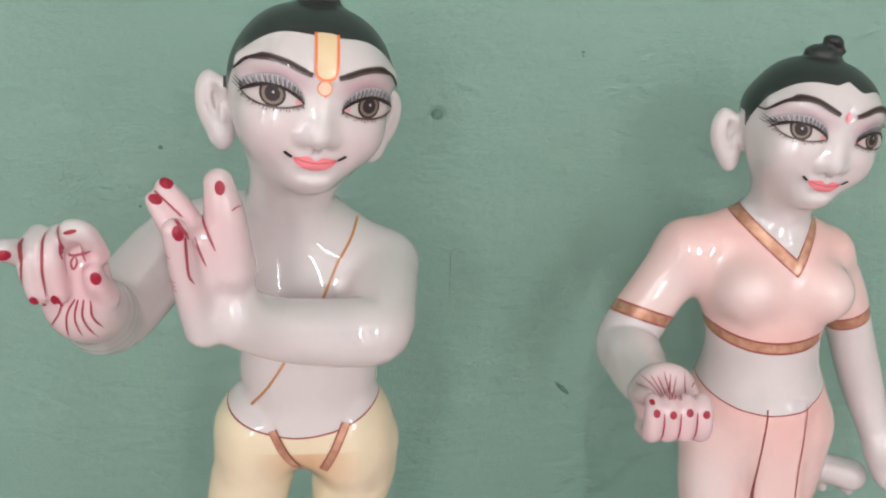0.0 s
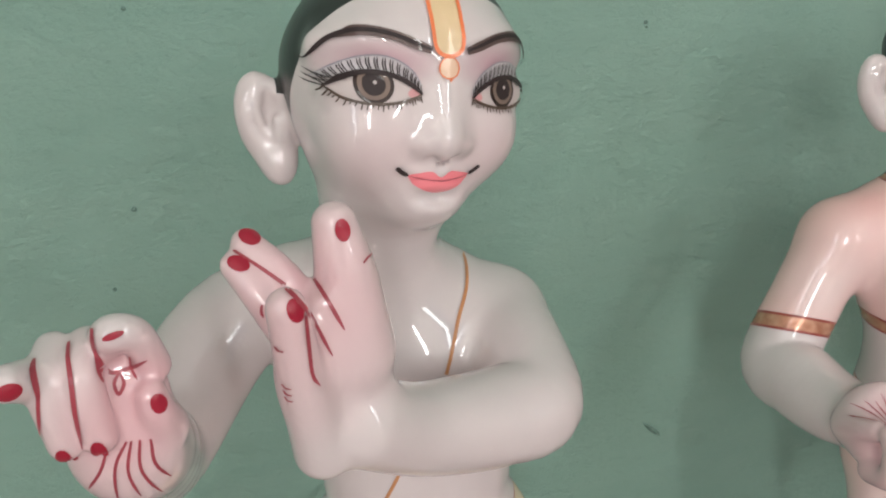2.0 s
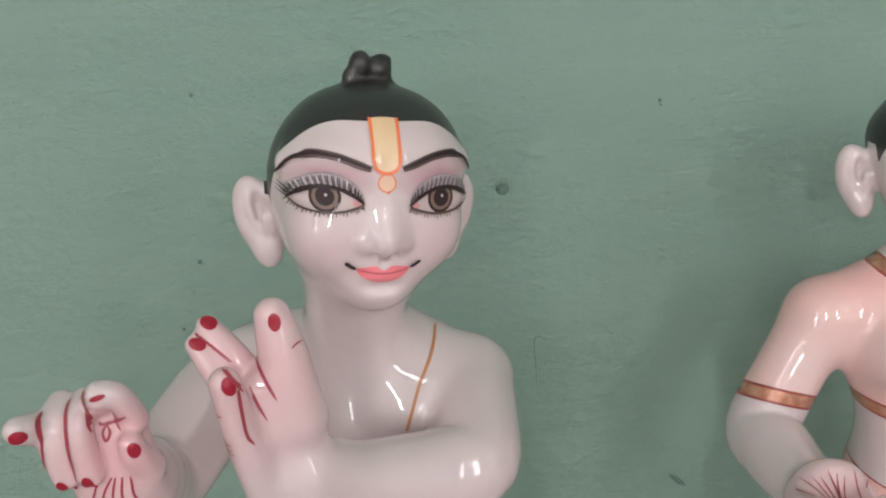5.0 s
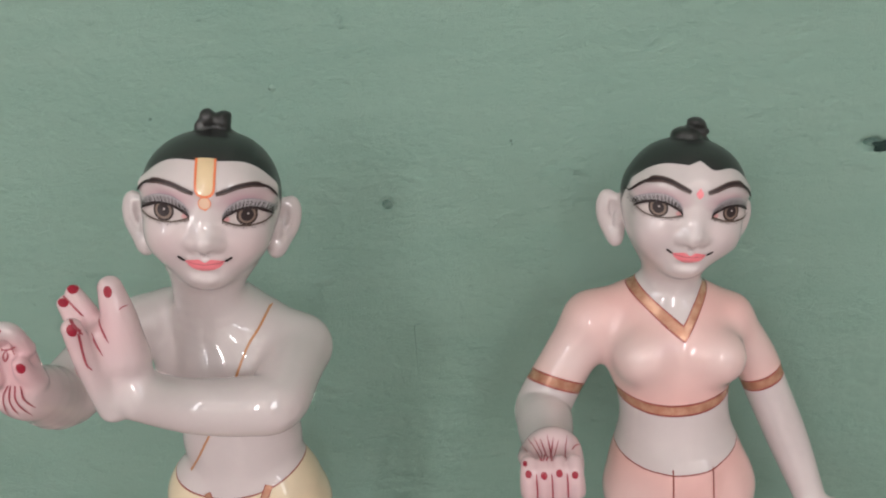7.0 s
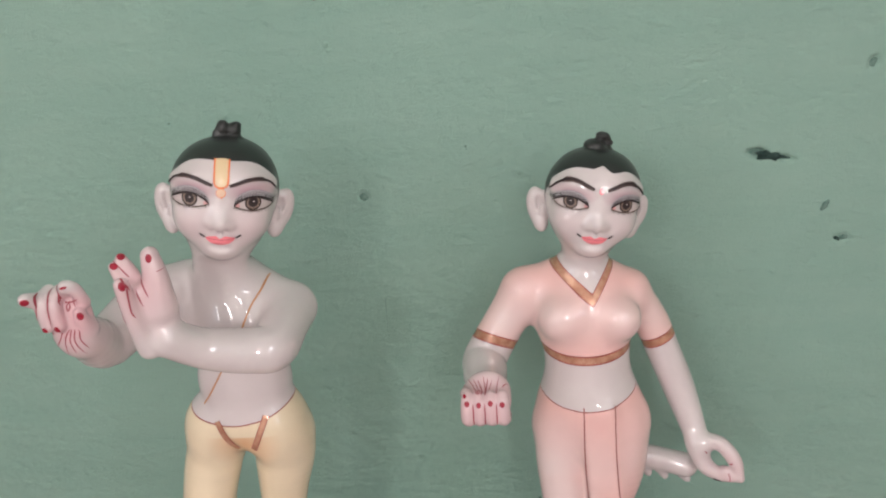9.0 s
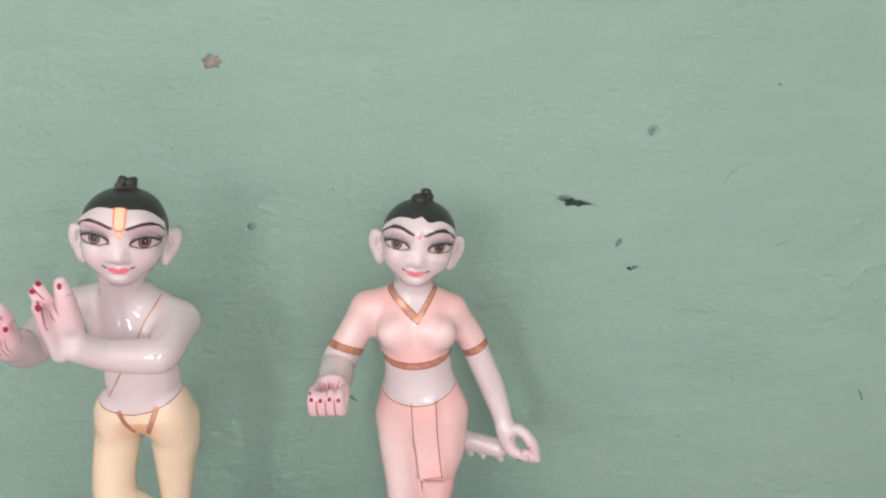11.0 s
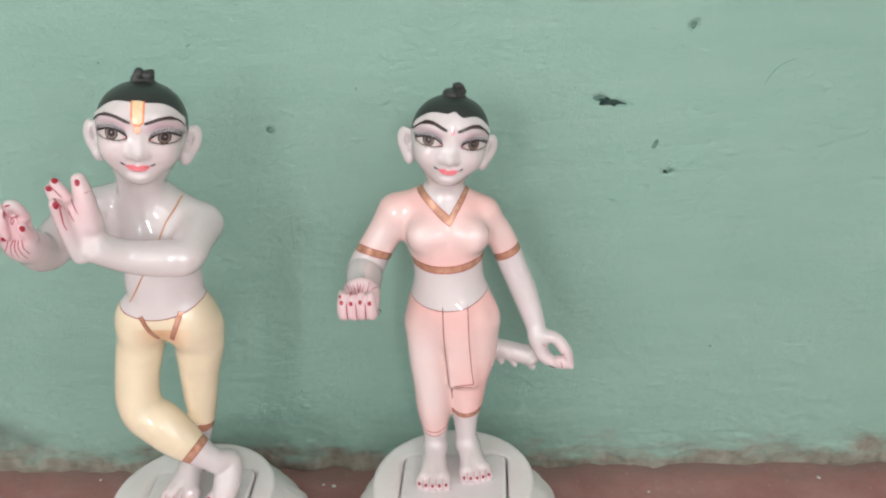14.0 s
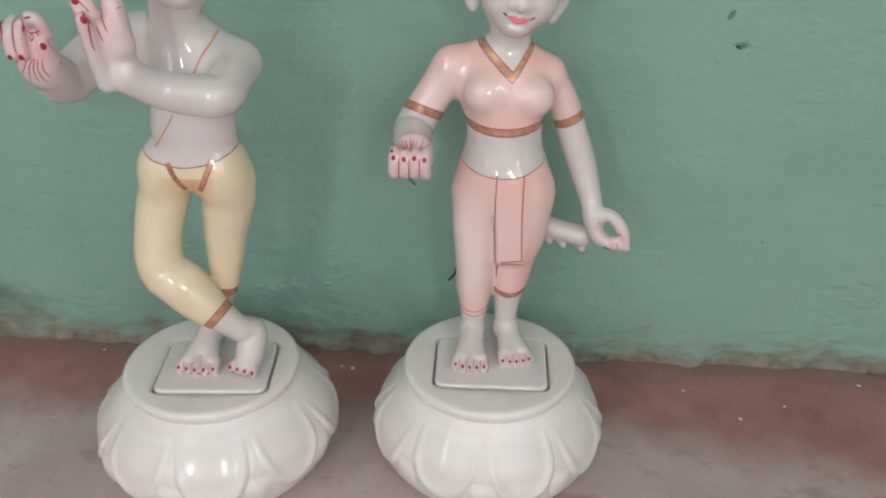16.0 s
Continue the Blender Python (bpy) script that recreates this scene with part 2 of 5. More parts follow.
# ---------------------------------------------------------------- large structure
def value_noise(x, y, scale, seed):
    """Smooth lattice noise, vectorised, about -1 to 1."""
    rng = np.random.RandomState(seed)
    grid = rng.uniform(-1, 1, (128, 128))
    u, v = x * scale, y * scale
    i, j = np.floor(u).astype(int), np.floor(v).astype(int)
    fu, fv = u - i, v - j
    fu, fv = fu * fu * (3 - 2 * fu), fv * fv * (3 - 2 * fv)
    g = lambda a, b2: grid[a % 128, b2 % 128]
    return (g(i, j) * (1 - fu) + g(i + 1, j) * fu) * (1 - fv) + (g(i, j + 1) * (1 - fu) + g(i + 1, j + 1) * fu) * fv


def grid_object(name, X, Y, Z, mat, attrs=()):
    """A sheet from three equal arrays."""
    nx, nz = X.shape
    me = bpy.data.meshes.new(name)
    idx = np.arange(nx * nz).reshape(nx, nz)
    q = np.stack([idx[:-1, :-1], idx[1:, :-1], idx[1:, 1:], idx[:-1, 1:]], -1).reshape(-1, 4)
    me.vertices.add(nx * nz)
    me.vertices.foreach_set("co", np.stack([X, Y, Z], -1).reshape(-1).astype(np.float32))
    me.loops.add(q.size)
    me.loops.foreach_set("vertex_index", q.reshape(-1).astype(np.int32))
    me.polygons.add(len(q))
    me.polygons.foreach_set("loop_start", np.arange(0, q.size, 4, dtype=np.int32))
    me.polygons.foreach_set("use_smooth", np.ones(len(q), bool))
    me.update(calc_edges=True)
    me.materials.append(mat)
    for an, av in attrs:
        a = me.attributes.new(an, "FLOAT", "POINT")
        a.data.foreach_set("value", av.reshape(-1).astype(np.float32))
    return new(name, me)


def pit(x, z, cx, cz, rx, rz, depth, turn=0.0):
    c, s = math.cos(radians(turn)), math.sin(radians(turn))
    u, v = ((x - cx) * c + (z - cz) * s) / rx, (-(x - cx) * s + (z - cz) * c) / rz
    r = u * u + v * v
    return depth * np.clip(1.15 - r, 0, 1)


def build_wall():
    xs, zs = np.arange(-0.85, 1.4501, 0.0023), np.arange(0.0, 1.2001, 0.0023)
    X, Z = np.meshgrid(xs, zs, indexing="ij")
    Y = 0.0011 * value_noise(X, Z, 6, 1) + 0.00015 * value_noise(X * 0.6, Z, 24, 2) + 0.0004 * value_noise(X * 0.5, Z, 75, 3) + 0.00035 * value_noise(X * 0.6, Z, 160, 12)
    ridge = np.clip(value_noise(X * 0.35, Z * 1.3, 40, 4) - 0.45, 0, 1) * np.clip(value_noise(X, Z, 5, 5) + 0.1, 0, 1)
    Y -= 0.0020 * ridge
    low = np.clip((0.10 - Z) / 0.10, 0, 1)
    Y -= low * (0.0030 * value_noise(X * 0.6, Z, 55, 6) + 0.0012 * value_noise(X, Z, 20, 7) + 0.0014 * value_noise(X * 0.7, Z, 140, 16))
    # plaster runs out in a rough cove at the floor
    Y -= (0.007 + 0.004 * value_noise(X, X * 0, 30, 14) + 0.002 * value_noise(X, X * 0, 110, 15)) * np.clip((0.045 + 0.010 * value_noise(X, X * 0, 9, 8) - Z) / 0.045, 0, 1) ** 2.2
    for args in ((0.0, 0.513, 0.0070, 0.0066, 0.0035), (0.405, 0.536, 0.011, 0.0055, 0.008, -8), (0.430, 0.530, 0.016, 0.0028, 0.006, -14), (0.492, 0.4425, 0.009, 0.004, 0.005),
                 (0.512, 0.619, 0.006, 0.008, 0.005, -30)):
        Y += pit(X, Z, *args)
    rng = np.random.RandomState(31)
    for _ in range(420):
        bx, bz, br = rng.uniform(-0.5, 1.0), rng.uniform(0.03, 0.95), rng.uniform(0.002, 0.006)
        i0, i1 = np.searchsorted(xs, (bx - 0.05, bx + 0.05))
        j0, j1 = np.searchsorted(zs, (bz - 0.02, bz + 0.02))
        sub = (slice(i0, i1), slice(j0, j1))
        Y[sub] += pit(X[sub], Z[sub], bx, bz, br * rng.uniform(1.0, 3.5), br * rng.uniform(0.35, 0.8), rng.choice((-1, 1)) * rng.uniform(0.0005, 0.0013), rng.uniform(-25, 25))
    soot = np.clip(1 - (((X + 0.47) / 0.085) ** 2 + ((Z - 0.045) / 0.055) ** 2), 0, 1) * (0.65 + 0.3 * value_noise(X, Z, 40, 9))
    mud = 0.56 * np.clip((0.060 + 0.012 * value_noise(X, Z, 14, 10) + 0.014 * value_noise(X * 0.4, Z, 70, 11) - Z) / 0.062, 0, 1)
    ob = grid_object("wall_north", X, Y, Z, M_WALL, (("soot", np.clip(soot, 0, 1)), ("mud", np.clip(mud, 0, 1))))
    return tagged(ob, "uneven green distempered plaster wall with chips, pits and brush marks", "wall", kind="structure")


wall_north = build_wall()
bm = bmesh.new()
block(bm, ROOM_W, 0.012, 0, -0.85, 0.15, ROOM_H)
block(bm, 1.45, 0.012, 0, ROOM_E, 0.15, ROOM_H)
block(bm, -0.85, 0.012, 1.2, 1.45, 0.15, ROOM_H)
block(bm, -0.85, 0.06, 0, 1.45, 0.15, 1.2)
tagged(flat(part("wall_north_surround", bm, M_WALL)), "green distempered plaster wall around the rough patch", "wall", kind="structure")
for name, x0 in (("wall_west", ROOM_W - 0.15), ("wall_east", ROOM_E)):
    bm = bmesh.new()
    for y0, y1, z0, z1 in ((ROOM_S, SIDE[0], 0, ROOM_H), (SIDE[1], 0.15, 0, ROOM_H), (SIDE[0], SIDE[1], 0, SIDE[2]), (SIDE[0], SIDE[1], SIDE[3], ROOM_H)):
        block(bm, x0, y0, z0, x0 + 0.15, y1, z1)
    tagged(flat(part(name, bm, M_ROOMWALL)), "plain pale plastered side wall, unseen, with an opening for a fill lamp", "wall", kind="structure")
bm = bmesh.new()
cuts = [ROOM_W] + [v for o in OPENINGS for v in o[:2]] + [ROOM_E]
for i in range(0, len(cuts), 2):
    block(bm, cuts[i], ROOM_S - 0.2, 0, cuts[i + 1], ROOM_S, ROOM_H)
for x0, x1, z0, z1 in OPENINGS:
    block(bm, x0, ROOM_S - 0.2, 0, x1, ROOM_S, z0)
    block(bm, x0, ROOM_S - 0.2, z1, x1, ROOM_S, ROOM_H)
tagged(flat(part("wall_south", bm, M_ROOMWALL)), "plain pale wall with two tall window openings", "wall", kind="structure")
tagged(flat(part("ceiling", block(bmesh.new(), ROOM_W, ROOM_S, ROOM_H, ROOM_E, 0.15, ROOM_H + 0.12), M_CEIL)), "plain whitewashed ceiling", "ceiling", kind="structure")
fx, fy = np.arange(-0.9, 1.5, 0.006), np.arange(-1.2, 0.0601, 0.006)
FX, FY = np.meshgrid(fx, fy, indexing="ij")
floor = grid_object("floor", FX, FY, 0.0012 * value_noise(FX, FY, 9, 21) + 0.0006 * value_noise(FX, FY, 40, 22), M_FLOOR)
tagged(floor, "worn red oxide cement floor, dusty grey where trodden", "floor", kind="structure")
tagged(flat(part("floor_outer", block(bmesh.new(), ROOM_W, ROOM_S, -0.12, ROOM_E, 0.15, -0.004), M_FLOOR)), "worn red oxide cement floor further out", "floor", kind="structure")


# ---------------------------------------------------------------- carved figures: distance field to mesh
class Clay:
    """A block of distance values from which a carved figure is meshed."""

    def __init__(self, lo, hi, h):
        self.lo, self.h = np.array(lo, float), h
        self.n = [int(math.ceil((hi[i] - lo[i]) / h)) + 1 for i in range(3)]
        self.f = np.full(self.n, 1.0, np.float32)

    def region(self, lo, hi):
        a = [max(0, int((lo[i] - self.lo[i]) / self.h)) for i in range(3)]
        b = [min(self.n[i], int((hi[i] - self.lo[i]) / self.h) + 2) for i in range(3)]
        ax = [self.lo[i] + self.h * np.arange(a[i], b[i]) for i in range(3)]
        return tuple(slice(a[i], b[i]) for i in range(3)), ax[0][:, None, None], ax[1][None, :, None], ax[2][None, None, :]

    def join(self, s, d, k):
        f = self.f[s]
        h = np.clip(k - np.abs(f - d), 0, None) / k
        self.f[s] = np.minimum(f, d) - h * h * k * 0.25

    def carve(self, s, d, k):
        f = self.f[s]
        h = np.clip(k - np.abs(f + d), 0, None) / k
        self.f[s] = np.maximum(f, -d) + h * h * k * 0.25

    def limb(self, a, b, ra, rb, k=0.008):
        a, b = np.array(a, float), np.array(b, float)
        m = max(ra, rb) + k + 0.004
        s, x, y, z = self.region(np.minimum(a, b) - m, np.maximum(a, b) + m)
        d = b - a
        t = np.clip(((x - a[0]) * d[0] + (y - a[1]) * d[1] + (z - a[2]) * d[2]) / max(d @ d, 1e-12), 0, 1)
        r = np.sqrt((x - a[0] - t * d[0]) ** 2 + (y - a[1] - t * d[1]) ** 2 + (z - a[2] - t * d[2]) ** 2) - (ra + t * (rb - ra))
        self.join(s, r.astype(np.float32), k)

    def chain(self, *joints, k=0.008):
        """A limb that bends smoothly through its joints, each with its own radius."""
        c = smooth_curve([(*p, r) for p, r in joints], 5 if len(joints) > 3 else 4).astype(np.float32)
        m = c[:, 3].max() + k + 0.004
        s, x, y, z = self.region(c[:, :3].min(0) - m, c[:, :3].max(0) + m)
        x, y, z = (q.astype(np.float32) for q in (x, y, z))
        best = None
        for a, b in zip(c, c[1:]):
            d = b[:3] - a[:3]
            t = np.clip(((x - a[0]) * d[0] + (y - a[1]) * d[1] + (z - a[2]) * d[2]) / max(float(d @ d), 1e-12), 0, 1)
            r = np.sqrt((x - a[0] - t * d[0]) ** 2 + (y - a[1] - t * d[1]) ** 2 + (z - a[2] - t * d[2]) ** 2) - (a[3] + t * (b[3] - a[3]))
            best = r if best is None else np.minimum(best, r)
        self.join(s, best, k)

    def blob(self, c, r, k=0.01, turn=None, cut=False):
        """An ellipsoid; turn: a 3 x 3 matrix whose columns are its axes."""
        c, r = np.array(c, float), np.array(r, float)
        R = np.array(turn if turn is not None else np.eye(3), float)
        m = r.max() + k + 0.004
        s, x, y, z = self.region(c - m, c + m)
        p = [(x - c[0]) * R[0, i] + (y - c[1]) * R[1, i] + (z - c[2]) * R[2, i] for i in range(3)]
        k0 = np.sqrt(sum((p[i] / r[i]) ** 2 for i in range(3)))
        k1 = np.sqrt(sum((p[i] / r[i] ** 2) ** 2 for i in range(3))) + 1e-9
        d = (k0 * (k0 - 1) / k1).astype(np.float32)
        (self.carve if cut else self.join)(s, d, k)

    def box(self, c, half, r, k=0.004, turn=None):
        c, half = np.array(c, float), np.array(half, float)
        R = np.array(turn if turn is not None else np.eye(3), float)
        m = np.linalg.norm(half) + k + 0.004
        s, x, y, z = self.region(c - m, c + m)
        q = [np.abs((x - c[0]) * R[0, i] + (y - c[1]) * R[1, i] + (z - c[2]) * R[2, i]) - (half[i] - r) for i in range(3)]
        out = np.sqrt(sum(np.clip(v, 0, None) ** 2 for v in q)) + np.minimum(np.maximum(np.maximum(q[0], q[1]), q[2]), 0) - r
        self.join(s, out.astype(np.float32), k)

    def slab(self, c, half, r, turn):
        """A flat plate with round corners and a soft edge."""
        c = np.array(c, float)
        ct, st = math.cos(radians(turn)), math.sin(radians(turn))
        m = np.array((half[0] + half[1], half[0] + half[1], half[2] + 0.01))
        s, x, y, z = self.region(c - m, c + m)
        u, v = (x - c[0]) * ct + (y - c[1]) * st, -(x - c[0]) * st + (y - c[1]) * ct
        qu, qv = np.abs(u) - half[0] + r, np.abs(v) - half[1] + r
        d2 = np.sqrt(np.clip(qu, 0, None) ** 2 + np.clip(qv, 0, None) ** 2) + np.minimum(np.maximum(qu, qv), 0) - r + 0.002
        dz = np.abs(z - c[2]) - half[2] + 0.002
        out = np.sqrt(np.clip(d2, 0, None) ** 2 + np.clip(dz, 0, None) ** 2) + np.minimum(np.maximum(d2, dz), 0) - 0.002
        self.join(s, out.astype(np.float32), 0.002)

    def value(self, p):
        """Interpolated distance at points (n x 3)."""
        q = np.clip((p - self.lo) / self.h, 0, np.array(self.n) - 1.001)
        i = q.astype(int)
        t = q - i
        out = 0
        for a in (0, 1):
            for b in (0, 1):
                for c in (0, 1):
                    w = (t[:, 0] if a else 1 - t[:, 0]) * (t[:, 1] if b else 1 - t[:, 1]) * (t[:, 2] if c else 1 - t[:, 2])
                    out = out + w * self.f[i[:, 0] + a, i[:, 1] + b, i[:, 2] + c]
        return out

    def cast(self, p, way, reach=0.2, step=0.0008):
        """Moves points along way until they meet the figure; a mask says which do."""
        p, way = p.copy(), np.array(way, float) / np.linalg.norm(way)
        hit = np.zeros(len(p), bool)
        for _ in range(int(reach / step)):
            v = self.value(p)
            hit |= v <= 0
            go = ~hit
            if not go.any():
                break
            p[go] += way * step
        for _ in range(4):
            p[hit] += way * self.value(p[hit])[:, None] * 0.9
        return p, hit

    def mesh(self):
        """Surface nets: vertices and triangles."""
        f = self.f
        ins = f < 0
        nx, ny, nz = [v - 1 for v in self.n]
        cnt = np.zeros((nx, ny, nz), np.int8)
        for a in (0, 1):
            for b in (0, 1):
                for c in (0, 1):
                    cnt += ins[a:a + nx, b:b + ny, c:c + nz]
        cells = np.argwhere((cnt > 0) & (cnt < 8))
        idx = np.full((nx, ny, nz), -1, np.int32)
        idx[cells[:, 0], cells[:, 1], cells[:, 2]] = np.arange(len(cells))
        acc, num = np.zeros((len(cells), 3)), np.zeros(len(cells))
        corner = [(a, b, c) for a in (0, 1) for b in (0, 1) for c in (0, 1)]
        vals = {q: f[cells[:, 0] + q[0], cells[:, 1] + q[1], cells[:, 2] + q[2]] for q in corner}
        for q in corner:
            for ax in range(3):
                if q[ax] == 0:
                    r = tuple(1 if i == ax else q[i] for i in range(3))
                    v0, v1 = vals[q], vals[r]
                    m = (v0 < 0) != (v1 < 0)
                    t = v0[m] / (v0[m] - v1[m])
                    pt = np.repeat(np.array([q], float), m.sum(), 0)
                    pt[:, ax] += t
                    acc[m] += pt
                    num[m] += 1
        verts = self.lo + self.h * (cells + acc / num[:, None])
        tris = []
        for ax in range(3):
            u, v = (ax + 1) % 3, (ax + 2) % 3
            lo = [slice(None)] * 3
            hi = [slice(None)] * 3
            lo[ax], hi[ax] = slice(0, -1), slice(1, None)
            a, b = ins[tuple(lo)], ins[tuple(hi)]
            e = np.argwhere(a != b)
            e = e[(e[:, u] > 0) & (e[:, v] > 0) & (e[:, u] < self.n[u] - 1) & (e[:, v] < self.n[v] - 1)]
            flip = a[e[:, 0], e[:, 1], e[:, 2]]
            quad = []
            for du, dv in ((-1, -1), (0, -1), (0, 0), (-1, 0)):
                c = e.copy()
                c[:, u] += du
                c[:, v] += dv
                quad.append(idx[c[:, 0], c[:, 1], c[:, 2]])
            quad = np.stack(quad, 1)
            quad[~flip] = quad[~flip][:, ::-1]
            tris += [quad[:, [0, 1, 2]], quad[:, [0, 2, 3]]]
        return verts, np.concatenate(tris)


def cut_mesh(v, t, field):
    """Splits triangles along field = 0, so that painted edges run true."""
    val = field(v)
    val = np.where(np.abs(val) < 1e-7, 1e-7, val)
    pos = val > 0
    k = pos[t].sum(1)
    mixed_t = t[(k == 1) | (k == 2)]
    keep = t[(k == 0) | (k == 3)]
    if not len(mixed_t):
        return v, t
    extra, made, out = [], {}, []
    base = len(v)

    def mid(a, b):
        key = (a, b) if a < b else (b, a)
        if key not in made:
            w = val[a] / (val[a] - val[b])
            extra.append(v[a] + w * (v[b] - v[a]))
            made[key] = base + len(extra) - 1
        return made[key]

    for tri in mixed_t.tolist():
        p = [bool(pos[i]) for i in tri]
        lone = p.index(True) if sum(p) == 1 else p.index(False)
        a, b, c = tri[lone], tri[(lone + 1) % 3], tri[(lone + 2) % 3]
        ab, ac = mid(a, b), mid(a, c)
        out += [(a, ab, ac), (ab, b, c), (ab, c, ac)]
    return np.concatenate([v, np.array(extra)]), np.concatenate([keep, np.array(out, t.dtype)])


def smooth_curve(pts, steps=10):
    """Catmull-Rom through 2D points."""
    p = [np.array(q, float) for q in pts]
    p = [2 * p[0] - p[1]] + p + [2 * p[-1] - p[-2]]
    out = []
    for i in range(1, len(p) - 2):
        for s in range(steps):
            t = s / steps
            out.append(0.5 * (2 * p[i] + (p[i + 1] - p[i - 1]) * t + (2 * p[i - 1] - 5 * p[i] + 4 * p[i + 1] - p[i + 2]) * t * t + (3 * p[i] - p[i - 1] - 3 * p[i + 1] + p[i + 2]) * t ** 3))
    return np.array(out + [p[-2]])


class Brush:
    """Paint strokes laid on a figure: shapes drawn in a plane and thrown on to the surface along its normal."""

    def __init__(self, clay, m, back, step=0.010):
        self.clay, self.m, self.back, self.step = clay, np.array(m, float), back, step
        self.v, self.t, self.mat, self.total = [], [], [], 0

    def place(self, uv, tris, mat, lift):
        m = self.m
        p = m[:3, 3] + uv[:, :1] * m[:3, 0] + uv[:, 1:2] * m[:3, 2] - self.back * m[:3, 1]
        q, hit = self.clay.cast(p, m[:3, 1])
        tris = np.array(tris)
        tris = tris[hit[tris].all(1)]
        depth = (q - p) @ m[:3, 1]
        span = depth[tris].max(1) - depth[tris].min(1) if len(tris) else np.zeros(0)
        tris = tris[span < self.step]
        e = 0.0012
        nrm = np.stack([self.clay.value(q + d) - self.clay.value(q - d) for d in np.eye(3) * e], 1)
        nrm /= np.linalg.norm(nrm, axis=1)[:, None] + 1e-9
        q = q + lift * nrm
        self.v.append(q)
        self.t.append(tris + self.total)
        self.mat += [mat] * len(tris)
        self.total += len(q)

    def stroke(self, pts, width, mat, lift=0.0004, ends=(0.35, 0.35), steps=10):
        c = smooth_curve(pts, steps)
        d = np.gradient(c, axis=0)
        d /= np.linalg.norm(d, axis=1)[:, None] + 1e-12
        nrm = np.stack([-d[:, 1], d[:, 0]], 1)
        s = np.linspace(0, 1, len(c))
        taper = np.minimum(1, np.minimum(ends[0] + s * 5 * (1 - ends[0]), ends[1] + (1 - s) * 5 * (1 - ends[1])))
        w = (width * 0.5 * taper)[:, None]
        uv = np.stack([c + nrm * w, c, c - nrm * w], 1).reshape(-1, 2)
        tris = []
        for i in range(len(c) - 1):
            for j in (0, 1):
                a, b = i * 3 + j, i * 3 + j + 1
                tris += [(a, b, b + 3), (a, b + 3, a + 3)]
        self.place(uv, tris, mat, lift)

    def patch(self, outline, mat, lift=0.0003, rings=6):
        """A filled shape that is star-shaped about its middle."""
        o = np.array(outline)
        c = (o.max(0) + o.min(0)) / 2
        n = len(o)
        uv = [c[None]] + [c + (o - c) * (k / rings) for k in range(1, rings + 1)]
        tris = [(0, 1 + i, 1 + (i + 1) % n) for i in range(n)]
        for k in range(rings - 1):
            for i in range(n):
                a, b = 1 + k * n + i, 1 + k * n + (i + 1) % n
                tris += [(a, a + n, b), (b, a + n, b + n)]
        self.place(np.concatenate(uv), tris, mat, lift)

    def disc(self, c, rx, ry, mat, lift=0.0003, n=28, rings=4, turn=0.0):
        a = np.linspace(0, 2 * math.pi, n, endpoint=False)
        ct, st = math.cos(radians(turn)), math.sin(radians(turn))
        x, y = rx * np.cos(a), ry * np.sin(a)
        self.patch(np.stack([c[0] + x * ct - y * st, c[1] + x * st + y * ct], 1), mat, lift, rings)


def figure_object(name, origin, v, t, zones, brushes, attrs, lean=(0, 0, 0)):
    """One mesh from the carved surface and all strokes; lean: how far the upper body stands off the feet."""
    allv, allt, mats = [v], [t], [zones]
    total = len(v)
    for b in brushes:
        if b.total:
            allv.append(np.concatenate(b.v))
            allt.append(np.concatenate(b.t) + total)
            mats.append(np.array(b.mat))
            total += b.total
    V, T, Z = np.concatenate(allv), np.concatenate(allt), np.concatenate(mats)
    w = np.clip((V[:, 2] - 0.15) / 0.22, 0, 1)
    V = V + (w * w * (3 - 2 * w))[:, None] * np.array(lean) - np.array(origin)
    me = bpy.data.meshes.new(name)
    me.vertices.add(len(V))
    me.vertices.foreach_set("co", V.reshape(-1).astype(np.float32))
    me.loops.add(T.size)
    me.loops.foreach_set("vertex_index", T.reshape(-1).astype(np.int32))
    me.polygons.add(len(T))
    me.polygons.foreach_set("loop_start", np.arange(0, T.size, 3, dtype=np.int32))
    for m in STATUE_MATERIALS:
        me.materials.append(m)
    me.polygons.foreach_set("material_index", Z.astype(np.int32))
    me.polygons.foreach_set("use_smooth", np.ones(len(T), bool))
    me.update(calc_edges=True)
    for an, av in attrs:
        full = np.zeros(total, np.float32)
        full[:len(v)] = np.clip(av, 0, 1)
        me.attributes.new(an, "FLOAT", "POINT").data.foreach_set("value", full)
    ob = new(name, me)
    ob.location = origin
    return ob


def near(p, c, r):
    """1 at c, falling to 0 at distance r."""
    return np.clip(1 - np.linalg.norm(p - np.array(c), axis=1) / r, 0, 1)


